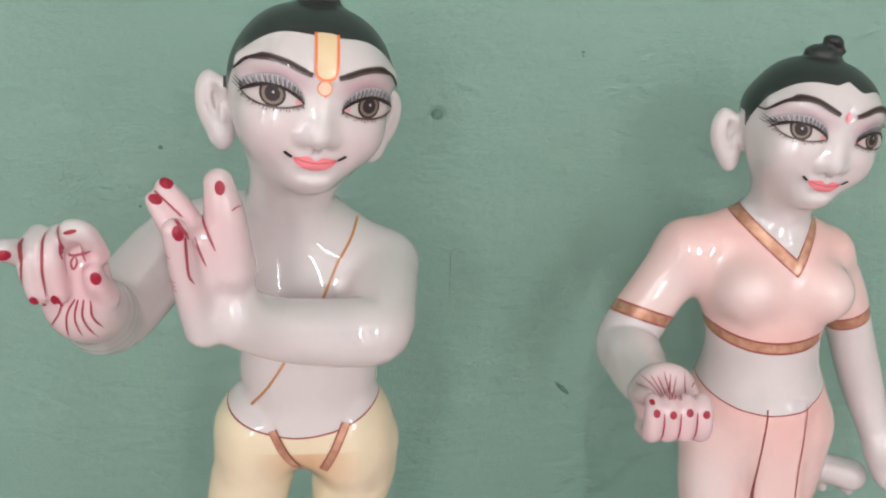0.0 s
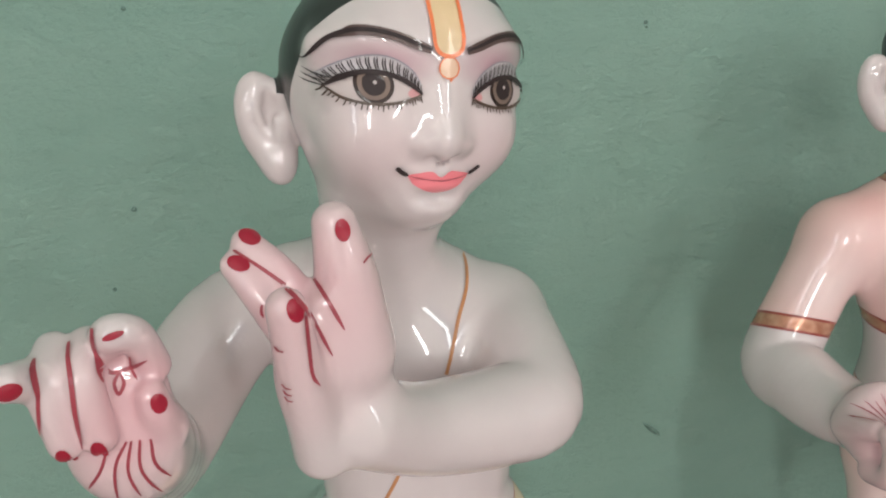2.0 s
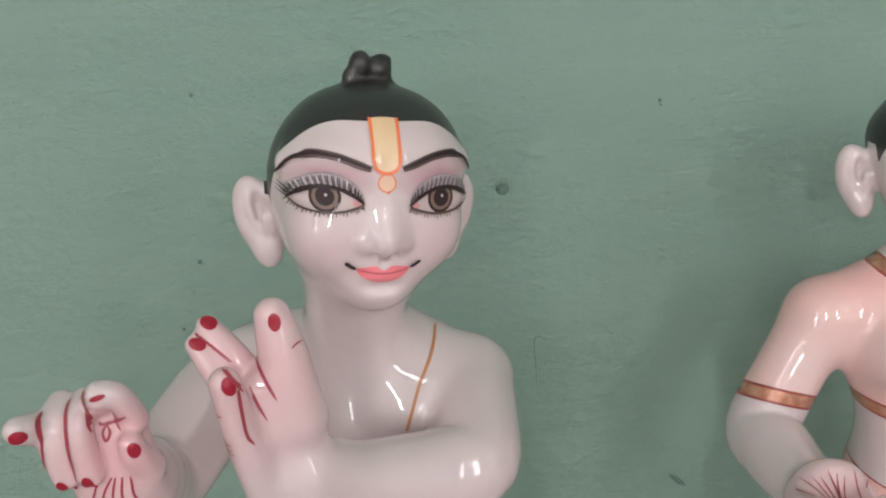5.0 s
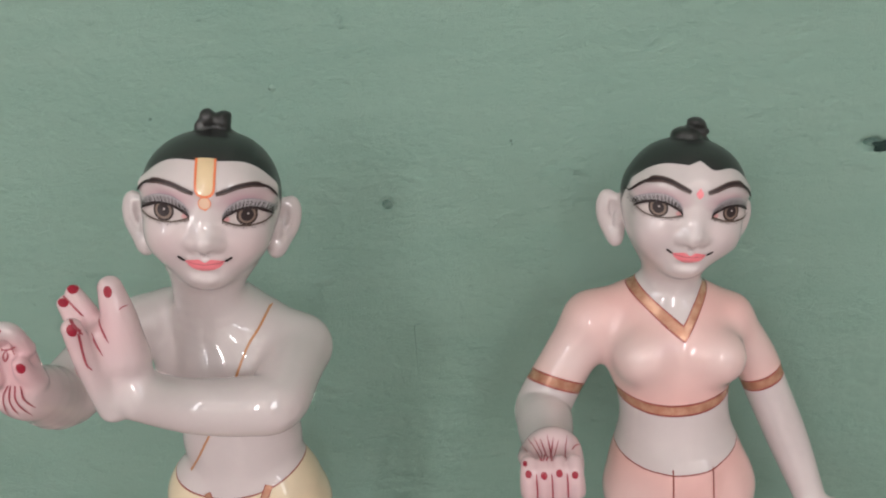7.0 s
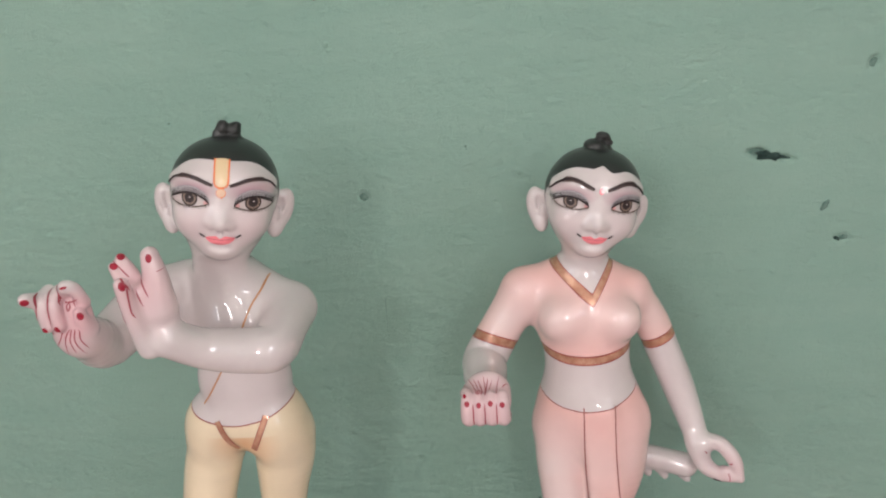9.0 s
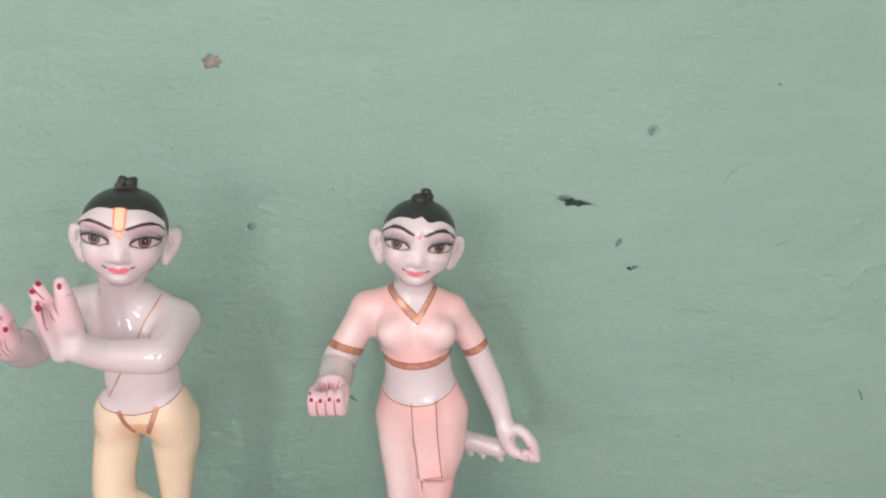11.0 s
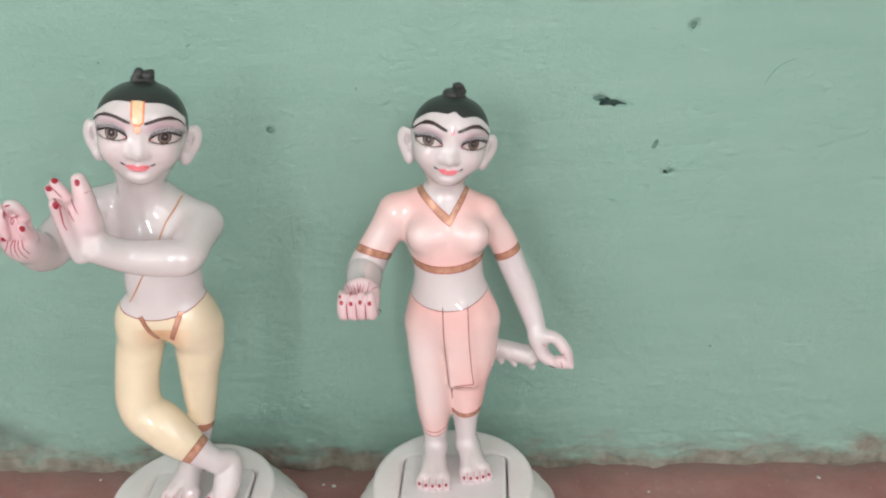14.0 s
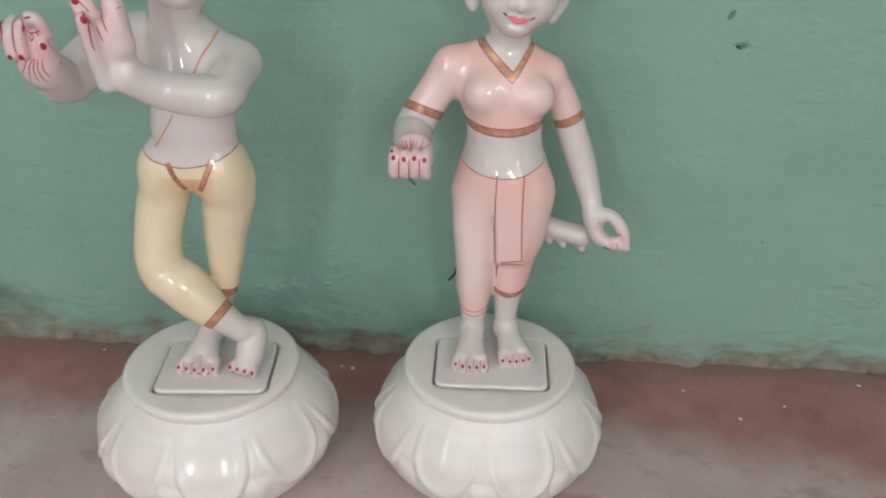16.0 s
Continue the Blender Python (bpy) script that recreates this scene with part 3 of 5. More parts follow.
def carve_head(clay, H, s, bun):
    """Head, ears and topknot; H: its 4 x 4 pose, with the eyes at z = 0 and the face towards -y."""
    R = H[:3, :3]
    at = lambda x, y, z: H[:3, 3] + R @ (np.array((x, y, z)) * s)
    size = lambda *r: np.array(r) * s
    clay.blob(at(0.0008, 0.0405, 0.004), size(0.0440, 0.0450, 0.033), 0.010, R)
    clay.blob(at(0.001, 0.0305, 0.0175), size(0.0372, 0.0335, 0.0220), 0.012 * s, R)
    clay.blob(at(0.002, 0.042, 0.0235), size(0.027, 0.031, 0.0165), 0.014 * s, R)
    clay.blob(at(0, 0.028, -0.0200), size(0.0368, 0.0300, 0.0315), 0.022 * s, R)
    clay.blob(at(0, 0.006, -0.0405), size(0.0120, 0.0100, 0.0088), 0.016 * s, R)
    for sx in (-1, 1):
        clay.blob(at(sx * 0.020, 0.0105, -0.018), size(0.0150, 0.0130, 0.0140), 0.014 * s, R)
        clay.blob(at(sx * 0.0240, 0.0130, -0.0020), size(0.0150, 0.0120, 0.0082), 0.004 * s, R)
        clay.chain((at(sx * 0.009, 0.0000, 0.0130), 0.0034 * s), (at(sx * 0.024, 0.0048, 0.0165), 0.0030 * s), (at(sx * 0.038, 0.0180, 0.0120), 0.0028 * s), k=0.010 * s)
        # ear: shell, rim, hollow, inner fold and lobe
        T = R @ np.array(Euler((0, radians(sx * 16), radians(sx * 22))).to_matrix())
        clay.blob(at(sx * 0.0476, 0.050, -0.0188), size(0.0108, 0.0060, 0.0190), 0.005 * s, T)
        clay.blob(at(sx * 0.0428, 0.046, -0.0354), size(0.0062, 0.0055, 0.0078), 0.006 * s, T)
        clay.blob(at(sx * 0.0490, 0.0426, -0.0161), size(0.0070, 0.0062, 0.0126), 0.0016 * s, T, cut=True)
        clay.chain((at(sx * 0.0508, 0.0478, -0.0076), 0.0014 * s), (at(sx * 0.0513, 0.0470, -0.0151), 0.0016 * s), (at(sx * 0.0473, 0.0462, -0.0251), 0.0018 * s), k=0.0025 * s)
        clay.limb(at(sx * 0.0440, 0.0440, -0.0176), at(sx * 0.0430, 0.0440, -0.0241), 0.0022 * s, 0.0026 * s, 0.003 * s)
    # nose, wings and the groove under it
    clay.chain((at(0, 0.0010, 0.0070), 0.0040 * s), (at(0, -0.0035, -0.0080), 0.0050 * s), (at(0, -0.0072, -0.0168), 0.0066 * s), k=0.009 * s)
    for sx in (-1, 1):
        clay.blob(at(sx * 0.0074, -0.0030, -0.0186), size(0.0046, 0.0058, 0.0040), 0.0035 * s, R)
        clay.blob(at(sx * 0.0040, -0.0085, -0.0236), size(0.0018, 0.0022, 0.0012), 0.0012 * s, R, cut=True)
    clay.blob(at(0, -0.0050, -0.0262), size(0.0016, 0.0022, 0.0030), 0.002 * s, R, cut=True)
    # lips and the hollow above the chin
    for sx in (-1, 1):
        clay.blob(at(sx * 0.0042, -0.0020, -0.0290), size(0.0066, 0.0042, 0.0022), 0.003 * s, R)
    clay.blob(at(0, -0.0016, -0.0330), size(0.0085, 0.0046, 0.0027), 0.003 * s, R)
    clay.blob(at(0, -0.0052, -0.0385), size(0.0090, 0.0030, 0.0022), 0.004 * s, R, cut=True)
    for x, y, z, rx, rz in bun:
        clay.blob(at(x, 0.042 + y, z), np.array((rx, rx, rz)) * s, 0.0014 * s, R)


def paint_face(b, s, kind):
    """Eyes, brows, lips and marks, in head coordinates; kind: 'mark' for a forehead stripe, 'dot' for a small red drop."""
    S = lambda pts: [(x * s, z * s) for x, z in pts]
    for k in (-1, 1):
        up = [(0.0085, -0.0030), (0.0130, 0.0004), (0.0195, 0.0031), (0.0270, 0.0033), (0.0345, 0.0008), (0.0395, -0.0022)]
        dn = [(0.0395, -0.0022), (0.034, -0.0054), (0.026, -0.0070), (0.018, -0.0064), (0.012, -0.0047), (0.0085, -0.0030)]
        lid = [(0.009, 0.0006), (0.0130, 0.0054), (0.0205, 0.0090), (0.0290, 0.0086), (0.0370, 0.0046), (0.0420, 0.0000)]
        out, rise = (0.0012 * (k > 0), 0.0008 - 0.0006 * k) if kind == "mark" else (0.0009 + 0.0009 * k, 0.0020)
        f = lambda pts: S([(k * (0.0235 + out + (x - 0.024) * 0.95), z + rise) for x, z in pts])
        g = lambda pts: S([(k * x, z) for x, z in pts])
        upc, dnc, lidc = smooth_curve(f(up)), smooth_curve(f(dn)), smooth_curve(f(lid))
        b.patch(np.concatenate([upc[:-1], dnc[:-1]]), EYE, 0.0004, 6)
        # a flush of pink in the inner corner
        b.patch(smooth_curve(f([(0.0088, -0.0030), (0.0118, -0.0012), (0.0135, -0.0030), (0.0118, -0.0044), (0.0088, -0.0030)]), 4)[:-1], EYE_PINK, 0.00055, 2)
        gx, gz = (0.0238 + out) * k * s - (0.0004 if kind == "mark" else 0.0010) * s, (rise - 0.0006) * s
        order = np.argsort(upc[:, 0]), np.argsort(dnc[:, 0])

        def within(rx, ry, mat, lift):
            """A round of the iris, cut off by the two lids."""
            a = np.linspace(0, 2 * math.pi, 36, endpoint=False)
            x, z = gx + rx * s * np.cos(a), gz + ry * s * np.sin(a)
            hi = np.interp(x, upc[order[0], 0], upc[order[0], 1]) - 0.0002 * s
            lo = np.interp(x, dnc[order[1], 0], dnc[order[1], 1]) + 0.0004 * s
            b.patch(np.stack([x, np.clip(z, lo, hi)], 1), mat, lift, 4)

        within(0.0063, 0.0063, IRIS, 0.00065)
        within(0.0051, 0.0051, IRIS_IN, 0.0008)
        within(0.0037, 0.0037, INK, 0.00095)
        # small highlight painted on the pupil in the eye-white colour
        b.disc((gx + 0.0004 * s, gz + 0.0006 * s), 0.0006 * s, 0.0006 * s, EYE, 0.0011, 12, 2)
        b.stroke(f(up), 0.0018 * s, INK, 0.0012, (0.4, 0.3))
        b.stroke(f(dn), 0.0010 * s, LASH, 0.0012, (0.5, 0.5))
        b.patch(np.concatenate([lidc, upc[::-1]]), LIDFILL, 0.0003, 6)
        b.stroke(f(lid), 0.0005 * s, LID, 0.0005)
        # lashes: upper ones on the lid, lower ones under the eye
        for i in range(34):
            j = int((i + 0.5) / 34 * (len(upc) - 1))
            q = int((i + 0.5) / 34 * (len(lidc) - 1))
            b.stroke([tuple(upc[j]), tuple(0.5 * upc[j] + 0.5 * lidc[q] + np.array((k * 0.0003 * s, 0))), tuple(upc[j] * 0.10 + lidc[q] * 0.90)], 0.00038 * s, INK, 0.0007, (0.9, 0.3), 4)
        for i in range(24):
            j = int((i + 0.3) / 24 * (len(dnc) - 1))
            d = np.array((k * 0.0013 * (1 - i / 15), -0.0019 - 0.0006 * math.sin(i * 1.7))) * s
            b.stroke([tuple(dnc[j]), tuple(dnc[j] + d * 0.5 + np.array((0, -0.0001 * s))), tuple(dnc[j] + d)], 0.00042 * s, LASH, 0.0006, (0.9, 0.3), 3)
        # the longest lashes sweep past the outer corner
        for i in range(3):
            z0 = -0.0022 + 0.0012 * i
            b.stroke(f([(0.0390 - 0.0006 * i, z0), (0.0412 - 0.0004 * i, z0 + 0.0004 + 0.0004 * i), (0.0432 - 0.0002 * i, z0 + 0.0014 + 0.0008 * i)]), 0.0004 * s, INK, 0.0009, (0.9, 0.2), 4)
        if kind == "mark":
            brow, wide = [(0.0066, 0.0130), (0.012, 0.0148), (0.020, 0.0174), (0.029, 0.0180), (0.0362, 0.0150), (0.0405, 0.0104), (0.0422, 0.0070)], 0.0031
        else:
            brow, wide = [(0.0058, 0.0148), (0.012, 0.0172), (0.020, 0.0202), (0.028, 0.0202), (0.0350, 0.0162), (0.0405, 0.0104), (0.0430, 0.0055)], 0.0036
        b.stroke(g(brow[:5]), wide * s, BROW, 0.0010, (0.75, 0.1))
        b.stroke(g([(x, z + 0.0002) for x, z in brow]), wide * 0.42 * s, INK, 0.0012, (0.6, 0.05))
    top = smooth_curve(S([(-0.0118, -0.0296), (-0.0080, -0.0288), (-0.0036, -0.0283), (0, -0.0303), (0.0036, -0.0283), (0.0080, -0.0288), (0.0118, -0.0296)]))
    bot = smooth_curve(S([(0.0118, -0.0296), (0.0085, -0.0335), (0, -0.0363), (-0.0085, -0.0335), (-0.0118, -0.0296)]))
    b.patch(np.concatenate([top[:-1], bot[:-1]]), LIP, 0.0005, 5)
    b.stroke(S([(-0.0110, -0.0298), (-0.005, -0.0310), (0, -0.0316), (0.005, -0.0310), (0.0110, -0.0298)]), 0.0004 * s, CREASE, 0.0008)
    for k in (-1, 1):
        b.stroke(S([(k * 0.0114, -0.0297), (k * 0.0136, -0.0287), (k * 0.0156, -0.0272)]), 0.0016 * s, INK, 0.0008, (0.3, 1.0))
        b.disc((k * 0.0156 * s, -0.0273 * s), 0.0008 * s, 0.0008 * s, INK, 0.0008, 10, 2)
    if kind == "mark":
        u = smooth_curve(S([(-0.0052, 0.0322), (-0.0052, 0.024), (-0.0049, 0.0142), (0, 0.0118), (0.0049, 0.0142), (0.0052, 0.024), (0.0052, 0.0322)]))
        b.patch(np.concatenate([u, np.array(S([(0.002, 0.0326), (-0.002, 0.0326)]))]), TILAK, 0.0005, 8)
        b.stroke(S([(-0.0055, 0.0322), (-0.0055, 0.024), (-0.0050, 0.0140), (0, 0.0112), (0.0050, 0.0140), (0.0055, 0.024), (0.0055, 0.0322)]), 0.0014 * s, ORANGE, 0.0008, (1, 1))
        b.disc((0, 0.0074 * s), 0.0036 * s, 0.0036 * s, TILAK_PALE, 0.0005)
        a = np.linspace(0, 2 * math.pi, 13)
        b.stroke(S([(0.0036 * math.cos(q), 0.0074 + 0.0036 * math.sin(q)) for q in a]), 0.00045 * s, ORANGE, 0.0008, (1, 1), 4)
        b.stroke(S([(0.0008, 0.0042), (0.0006, 0.0034), (0.0003, 0.0028)]), 0.0008 * s, ORANGE, 0.0008, (1, 0.2))
    else:
        drop = smooth_curve(S([(0.0005, 0.0178), (0.0030, 0.0138), (0.0005, 0.0106), (-0.0020, 0.0138), (0.0005, 0.0178)]))
        b.patch(drop[:-1], LIP, 0.0006, 4)


def frame_at(p, rx=0.0, ry=0.0, rz=0.0):
    return np.array(pose(*p, rx, ry, rz))


def carve_foot(clay, ankle, toes, across, width, nails, lift=0.0):
    """A foot from the ankle to five toes; across: unit direction from toe to toe."""
    ankle, toes, across = np.array(ankle, float), np.array(toes, float), np.array(across, float)
    ahead = toes - ankle
    ahead[2] = 0
    ahead /= np.linalg.norm(ahead)
    heel = ankle - ahead * 0.006
    heel[2] = toes[2] + 0.004 + lift
    ball = toes - ahead * 0.014
    ball[2] += 0.003
    clay.chain((ankle, 0.0118), (heel, 0.0115), k=0.006)
    for q in (-0.28, 0.28):
        clay.chain((ankle, 0.0105), (ball + across * width * q + np.array((0, 0, 0.001)), 0.0085), k=0.010)
    for i, q in enumerate((-0.44, -0.22, 0.0, 0.22, 0.44)):
        back = (abs(q - 0.1) ** 2) * 0.018
        tip = toes + across * width * q - ahead * back
        r = 0.0048 if abs(q) < 0.44 else 0.0052
        clay.chain((ball + across * width * q * 0.9, 0.0062), (tip, r), k=0.0016)
        nails.append(tip + np.array((0, 0, 0.0)))


# the two figures stand here: middle of each slab's top
BASE_A, BASE_B = (-0.086, -0.224, 0.132), (0.219, -0.196, 0.132)
PALM_TILT = 20.0


def standing_flute_player():
    clay = Clay((-0.245, -0.335, 0.108), (0.012, -0.135, 0.655), 0.0015)
    E, s = (-0.0690, -0.2370, 0.5782), 1.0
    H = frame_at(E, 0, 10, 15)
    # trunk
    clay.blob((-0.087, -0.190, 0.452), (0.047, 0.037, 0.046), 0.012)
    clay.blob((-0.089, -0.199, 0.402), (0.0425, 0.033, 0.050), 0.014)
    clay.blob((-0.0935, -0.199, 0.364), (0.0500, 0.035, 0.029), 0.014)
    for x in (-0.124, -0.065):
        clay.blob((x, -0.198, 0.350), (0.0285, 0.034, 0.038), 0.012)
    clay.chain(((-0.130, -0.183, 0.485), 0.020), ((-0.093, -0.182, 0.486), 0.026), ((-0.046, -0.181, 0.461), 0.0215), k=0.014)
    clay.chain(((-0.095, -0.188, 0.488), 0.0265), ((-0.0925, -0.1985, 0.518), 0.0240), ((-0.086, -0.197, 0.540), 0.0240), k=0.014)
    clay.blob((-0.127, -0.192, 0.456), (0.017, 0.022, 0.030), 0.010)
    # straight leg
    clay.chain(((-0.0620, -0.1930, 0.342), 0.0280), ((-0.0645, -0.1935, 0.320), 0.0278), ((-0.0695, -0.1930, 0.288), 0.0232), ((-0.0735, -0.1920, 0.2545), 0.0198), ((-0.0765, -0.1920, 0.225), 0.0162), ((-0.083, -0.193, 0.200), 0.0142), ((-0.098, -0.191, 0.158), 0.012), k=0.006)
    # crossed leg
    clay.chain(((-0.1250, -0.1990, 0.340), 0.0265), ((-0.1310, -0.2030, 0.318), 0.0262), ((-0.1365, -0.2090, 0.290), 0.0248), ((-0.1375, -0.2150, 0.264), 0.0250), ((-0.1310, -0.2190, 0.246), 0.0250), ((-0.1130, -0.2230, 0.234), 0.0256), ((-0.0950, -0.2250, 0.2165), 0.0232), ((-0.0770, -0.2250, 0.2000), 0.0178), ((-0.056, -0.222, 0.180), 0.0125), k=0.005)
    nails = []
    carve_foot(clay, (-0.099, -0.192, 0.156), (-0.104, -0.243, 0.1375), (1, 0.05, 0), 0.044, nails)
    clay.chain(((-0.056, -0.222, 0.180), 0.012), ((-0.046, -0.212, 0.170), 0.0160), ((-0.047, -0.226, 0.152), 0.0155), ((-0.051, -0.232, 0.143), 0.012), k=0.006)
    for i in range(4):
        tip = np.array((-0.066 + 0.0088 * i, -0.238 - 0.003 * i, 0.1395))
        clay.chain(((-0.057 + 0.005 * i, -0.229, 0.145), 0.0065), (tip, 0.0045), k=0.0015)
        nails.append(tip)
    # arm that reaches out to the side
    clay.chain(((-0.131, -0.184, 0.490), 0.0210), ((-0.160, -0.203, 0.485), 0.0218), ((-0.190, -0.235, 0.459), 0.0222), ((-0.1865, -0.272, 0.479), 0.0178), k=0.008)
    clay.blob((-0.1870, -0.2850, 0.4900), (0.0180, 0.0145, 0.0195), 0.008)
    clay.blob((-0.1870, -0.2860, 0.5090), (0.0170, 0.0110, 0.0180), 0.008)
    clay.chain(((-0.2005, -0.2900, 0.5170), 0.0072), ((-0.2035, -0.3000, 0.5230), 0.0066), ((-0.2068, -0.3090, 0.5275), 0.0054), k=0.002)
    for x in (-0.1990, -0.1895):
        clay.chain(((x, -0.2890, 0.5260), 0.0060), ((x - 0.001, -0.3000, 0.5210), 0.0062), ((x, -0.3005, 0.5020), 0.0054), k=0.0015)
    clay.chain(((-0.1835, -0.2910, 0.5270), 0.0060), ((-0.1800, -0.2970, 0.5320), 0.0056), ((-0.1745, -0.2950, 0.5295), 0.0052), ((-0.1725, -0.2890, 0.5165), 0.0054), k=0.002)
    clay.chain(((-0.1735, -0.2870, 0.4940), 0.0072), ((-0.1735, -0.2945, 0.5035), 0.0058), ((-0.1735, -0.2965, 0.5100), 0.0048), k=0.003)
    # arm that crosses the chest
    clay.chain(((-0.042, -0.182, 0.461), 0.0220), ((-0.0425, -0.212, 0.457), 0.0214), ((-0.044, -0.242, 0.4505), 0.0200), ((-0.060, -0.251, 0.4525), 0.0192), ((-0.077, -0.259, 0.457), 0.0182), ((-0.095, -0.269, 0.465), 0.0166), ((-0.113, -0.283, 0.480), 0.0155), k=0.010)
    clay.blob((-0.1195, -0.289, 0.505), (0.0195, 0.0088, 0.0270), 0.010, np.array(Euler((radians(8), radians(-8), radians(20))).to_matrix()))
    clay.chain(((-0.111, -0.286, 0.508), 0.0110), ((-0.1115, -0.287, 0.532), 0.0100), ((-0.1130, -0.287, 0.5510), 0.0070), k=0.006)
    clay.chain(((-0.120, -0.290, 0.512), 0.0075), ((-0.1305, -0.286, 0.535), 0.0062), ((-0.1400, -0.280, 0.547), 0.0046), k=0.003)
    clay.chain(((-0.124, -0.292, 0.505), 0.0075), ((-0.136, -0.290, 0.530), 0.0060), ((-0.1440, -0.285, 0.5420), 0.0046), k=0.003)
    clay.chain(((-0.127, -0.288, 0.476), 0.0100), ((-0.1295, -0.299, 0.508), 0.0076), ((-0.1305, -0.3055, 0.5345), 0.0060), k=0.003)
    carve_head(clay, H, s, ((0.002, 0, 0.0405, 0.0140, 0.0050), (-0.0068, -0.003, 0.0455, 0.0040, 0.0050), (-0.0025, -0.002, 0.0510, 0.0054, 0.0066), (0.0058, 0, 0.0490, 0.0066, 0.0062), (0.0080, 0.001, 0.0532, 0.0046, 0.0030), (0.0090, -0.002, 0.0435, 0.0040, 0.0032)))
    clay.slab((BASE_A[0], BASE_A[1], 0.122), (0.0605, 0.0465, 0.010), 0.011, 3.5)
    v, t = clay.mesh()

    Hi = np.linalg.inv(H)
    head = lambda p: p @ Hi[:3, :3].T + Hi[:3, 3]
    shin = np.array((0.030, -0.004, -0.026))
    shin /= np.linalg.norm(shin)
    calf = np.array((-0.012, 0.004, -0.038))
    calf /= np.linalg.norm(calf)

    def hair(p):
        q = head(p)
        x, y, z = q.T
        ang = np.degrees(np.arctan2(np.abs(x), 0.041 - y))
        line = 0.0312 - 0.0490 * np.clip((ang - 16) / 68, 0, 1) ** 2.9 + 0.0100 * np.clip((ang - 84) / 6, 0, 1)
        top = np.maximum(z - line, np.minimum(np.minimum(y - 0.052, z + 0.034), 0.050 - np.sqrt(x * x + (y - 0.041) ** 2 + (z * 0.8) ** 2)))
        return np.minimum(top, np.where(z < 0.016, np.where(y < 0.043, 0.0500, 0.0446) - np.abs(x), 1))

    waist = lambda p: 0.3722 + 0.07 * (p[:, 0] + 0.087) + 4.2 * (p[:, 0] + 0.087) ** 2 + 0.10 * np.clip(p[:, 1] + 0.235, 0, 1) - p[:, 2]

    def cuff(p):
        a = (p - np.array((-0.074, -0.226, 0.1965))) @ shin
        b = (p - np.array((-0.0825, -0.193, 0.2150))) @ calf
        # which leg is nearer
        da = np.linalg.norm(np.cross(p - np.array((-0.077, -0.226, 0.199)), shin), axis=1) - 0.019
        db = np.linalg.norm(np.cross(p - np.array((-0.082, -0.193, 0.208)), calf), axis=1) - 0.0145
        return np.where(p[:, 2] > 0.25, 0.02, np.where((da < db) & (p[:, 0] > -0.12), -a, np.where(p[:, 0] < -0.115, 0.02, -b)))

    for fld in (hair, waist, lambda p: waist(p) - 0.0011, cuff, lambda p: cuff(p) - 0.0011, lambda p: cuff(p) - 0.0085, lambda p: cuff(p) - 0.0096, lambda p: p[:, 2] - 0.1325):
        v, t = cut_mesh(v, t, fld)
    c = v[t].mean(1)
    fh, fw, fc = hair(c), waist(c), cuff(c)
    zones = np.full(len(t), SKIN)
    body = c[:, 2] < 0.42
    zones[(fw > 0) & (fc > 0) & body & (c[:, 2] > 0.172)] = YELLOW
    leg = (fw > 0.01) & body & (c[:, 2] < 0.26)
    leg &= (c[:, 2] > 0.17) & (c[:, 2] < 0.245) & (c[:, 0] > -0.105)
    zones[leg & (fc > 0) & (fc < 0.0096)] = LINE
    zones[leg & (fc > 0.0011) & (fc < 0.0085)] = GOLD
    zones[(fw > 0) & (fw < 0.0011) & body & (c[:, 1] > -0.28)] = LINE
    zones[fh > 0] = HAIR
    zones[(c[:, 2] < 0.1325) & (np.abs(c[:, 2] - 0.12) < 0.02)] = SLAB
    blush = 1.2 * near(v, (-0.180, -0.292, 0.511), 0.026) + 0.7 * near(v, (-0.188, -0.296, 0.492), 0.045) + 1.0 * near(v, (-0.126, -0.292, 0.534), 0.052) + 0.75 * np.clip((0.150 - v[:, 2]) / 0.02, 0, 1)
    low = (v[:, 2] < 0.36) & (v[:, 2] > 0.2)
    blush[low] = (0.8 * near(v, (-0.088, -0.232, 0.352), 0.035))[low]
    q = head(v)
    mauve = np.zeros(len(v))
    for k in (-1, 1):
        mauve += 1.0 * np.clip(1 - np.sqrt(((q[:, 0] - k * 0.022) / 0.021) ** 2 + ((q[:, 2] - 0.0085) / 0.0095) ** 2), 0, 1) ** 0.8 * (q[:, 1] < 0.03)
    blush += 0.30 * near(q, (-0.022, 0.0, -0.022), 0.026) + 0.30 * near(q, (0.022, 0.0, -0.022), 0.026)

    face = Brush(clay, H, 0.06)
    paint_face(face, s, "mark")
    # strokes on the body, thrown straight back
    torso = Brush(clay, frame_at((0, -0.238, 0)), 0.0)
    torso.stroke([(-0.0550, 0.499), (-0.0595, 0.4886), (-0.0666, 0.4784), (-0.0733, 0.4640), (-0.0752, 0.4600)], 0.0016, THREAD, ends=(1, 1))
    torso.stroke([(-0.0970, 0.4240), (-0.1040, 0.4130), (-0.1120, 0.4010), (-0.1220, 0.3880)], 0.0014, THREAD, ends=(1, 1))
    for a, b in (((-0.109, 0.3755), (-0.095, 0.346)), ((-0.065, 0.3785), (-0.080, 0.346))):
        torso.stroke([a, ((a[0] + b[0]) / 2, (a[1] + b[1]) / 2 - 0.001), b], 0.0056, LINE, 0.0004, (1, 1))
        torso.stroke([a, ((a[0] + b[0]) / 2, (a[1] + b[1]) / 2 - 0.001), b], 0.0040, GOLD, 0.0007, (1, 1))
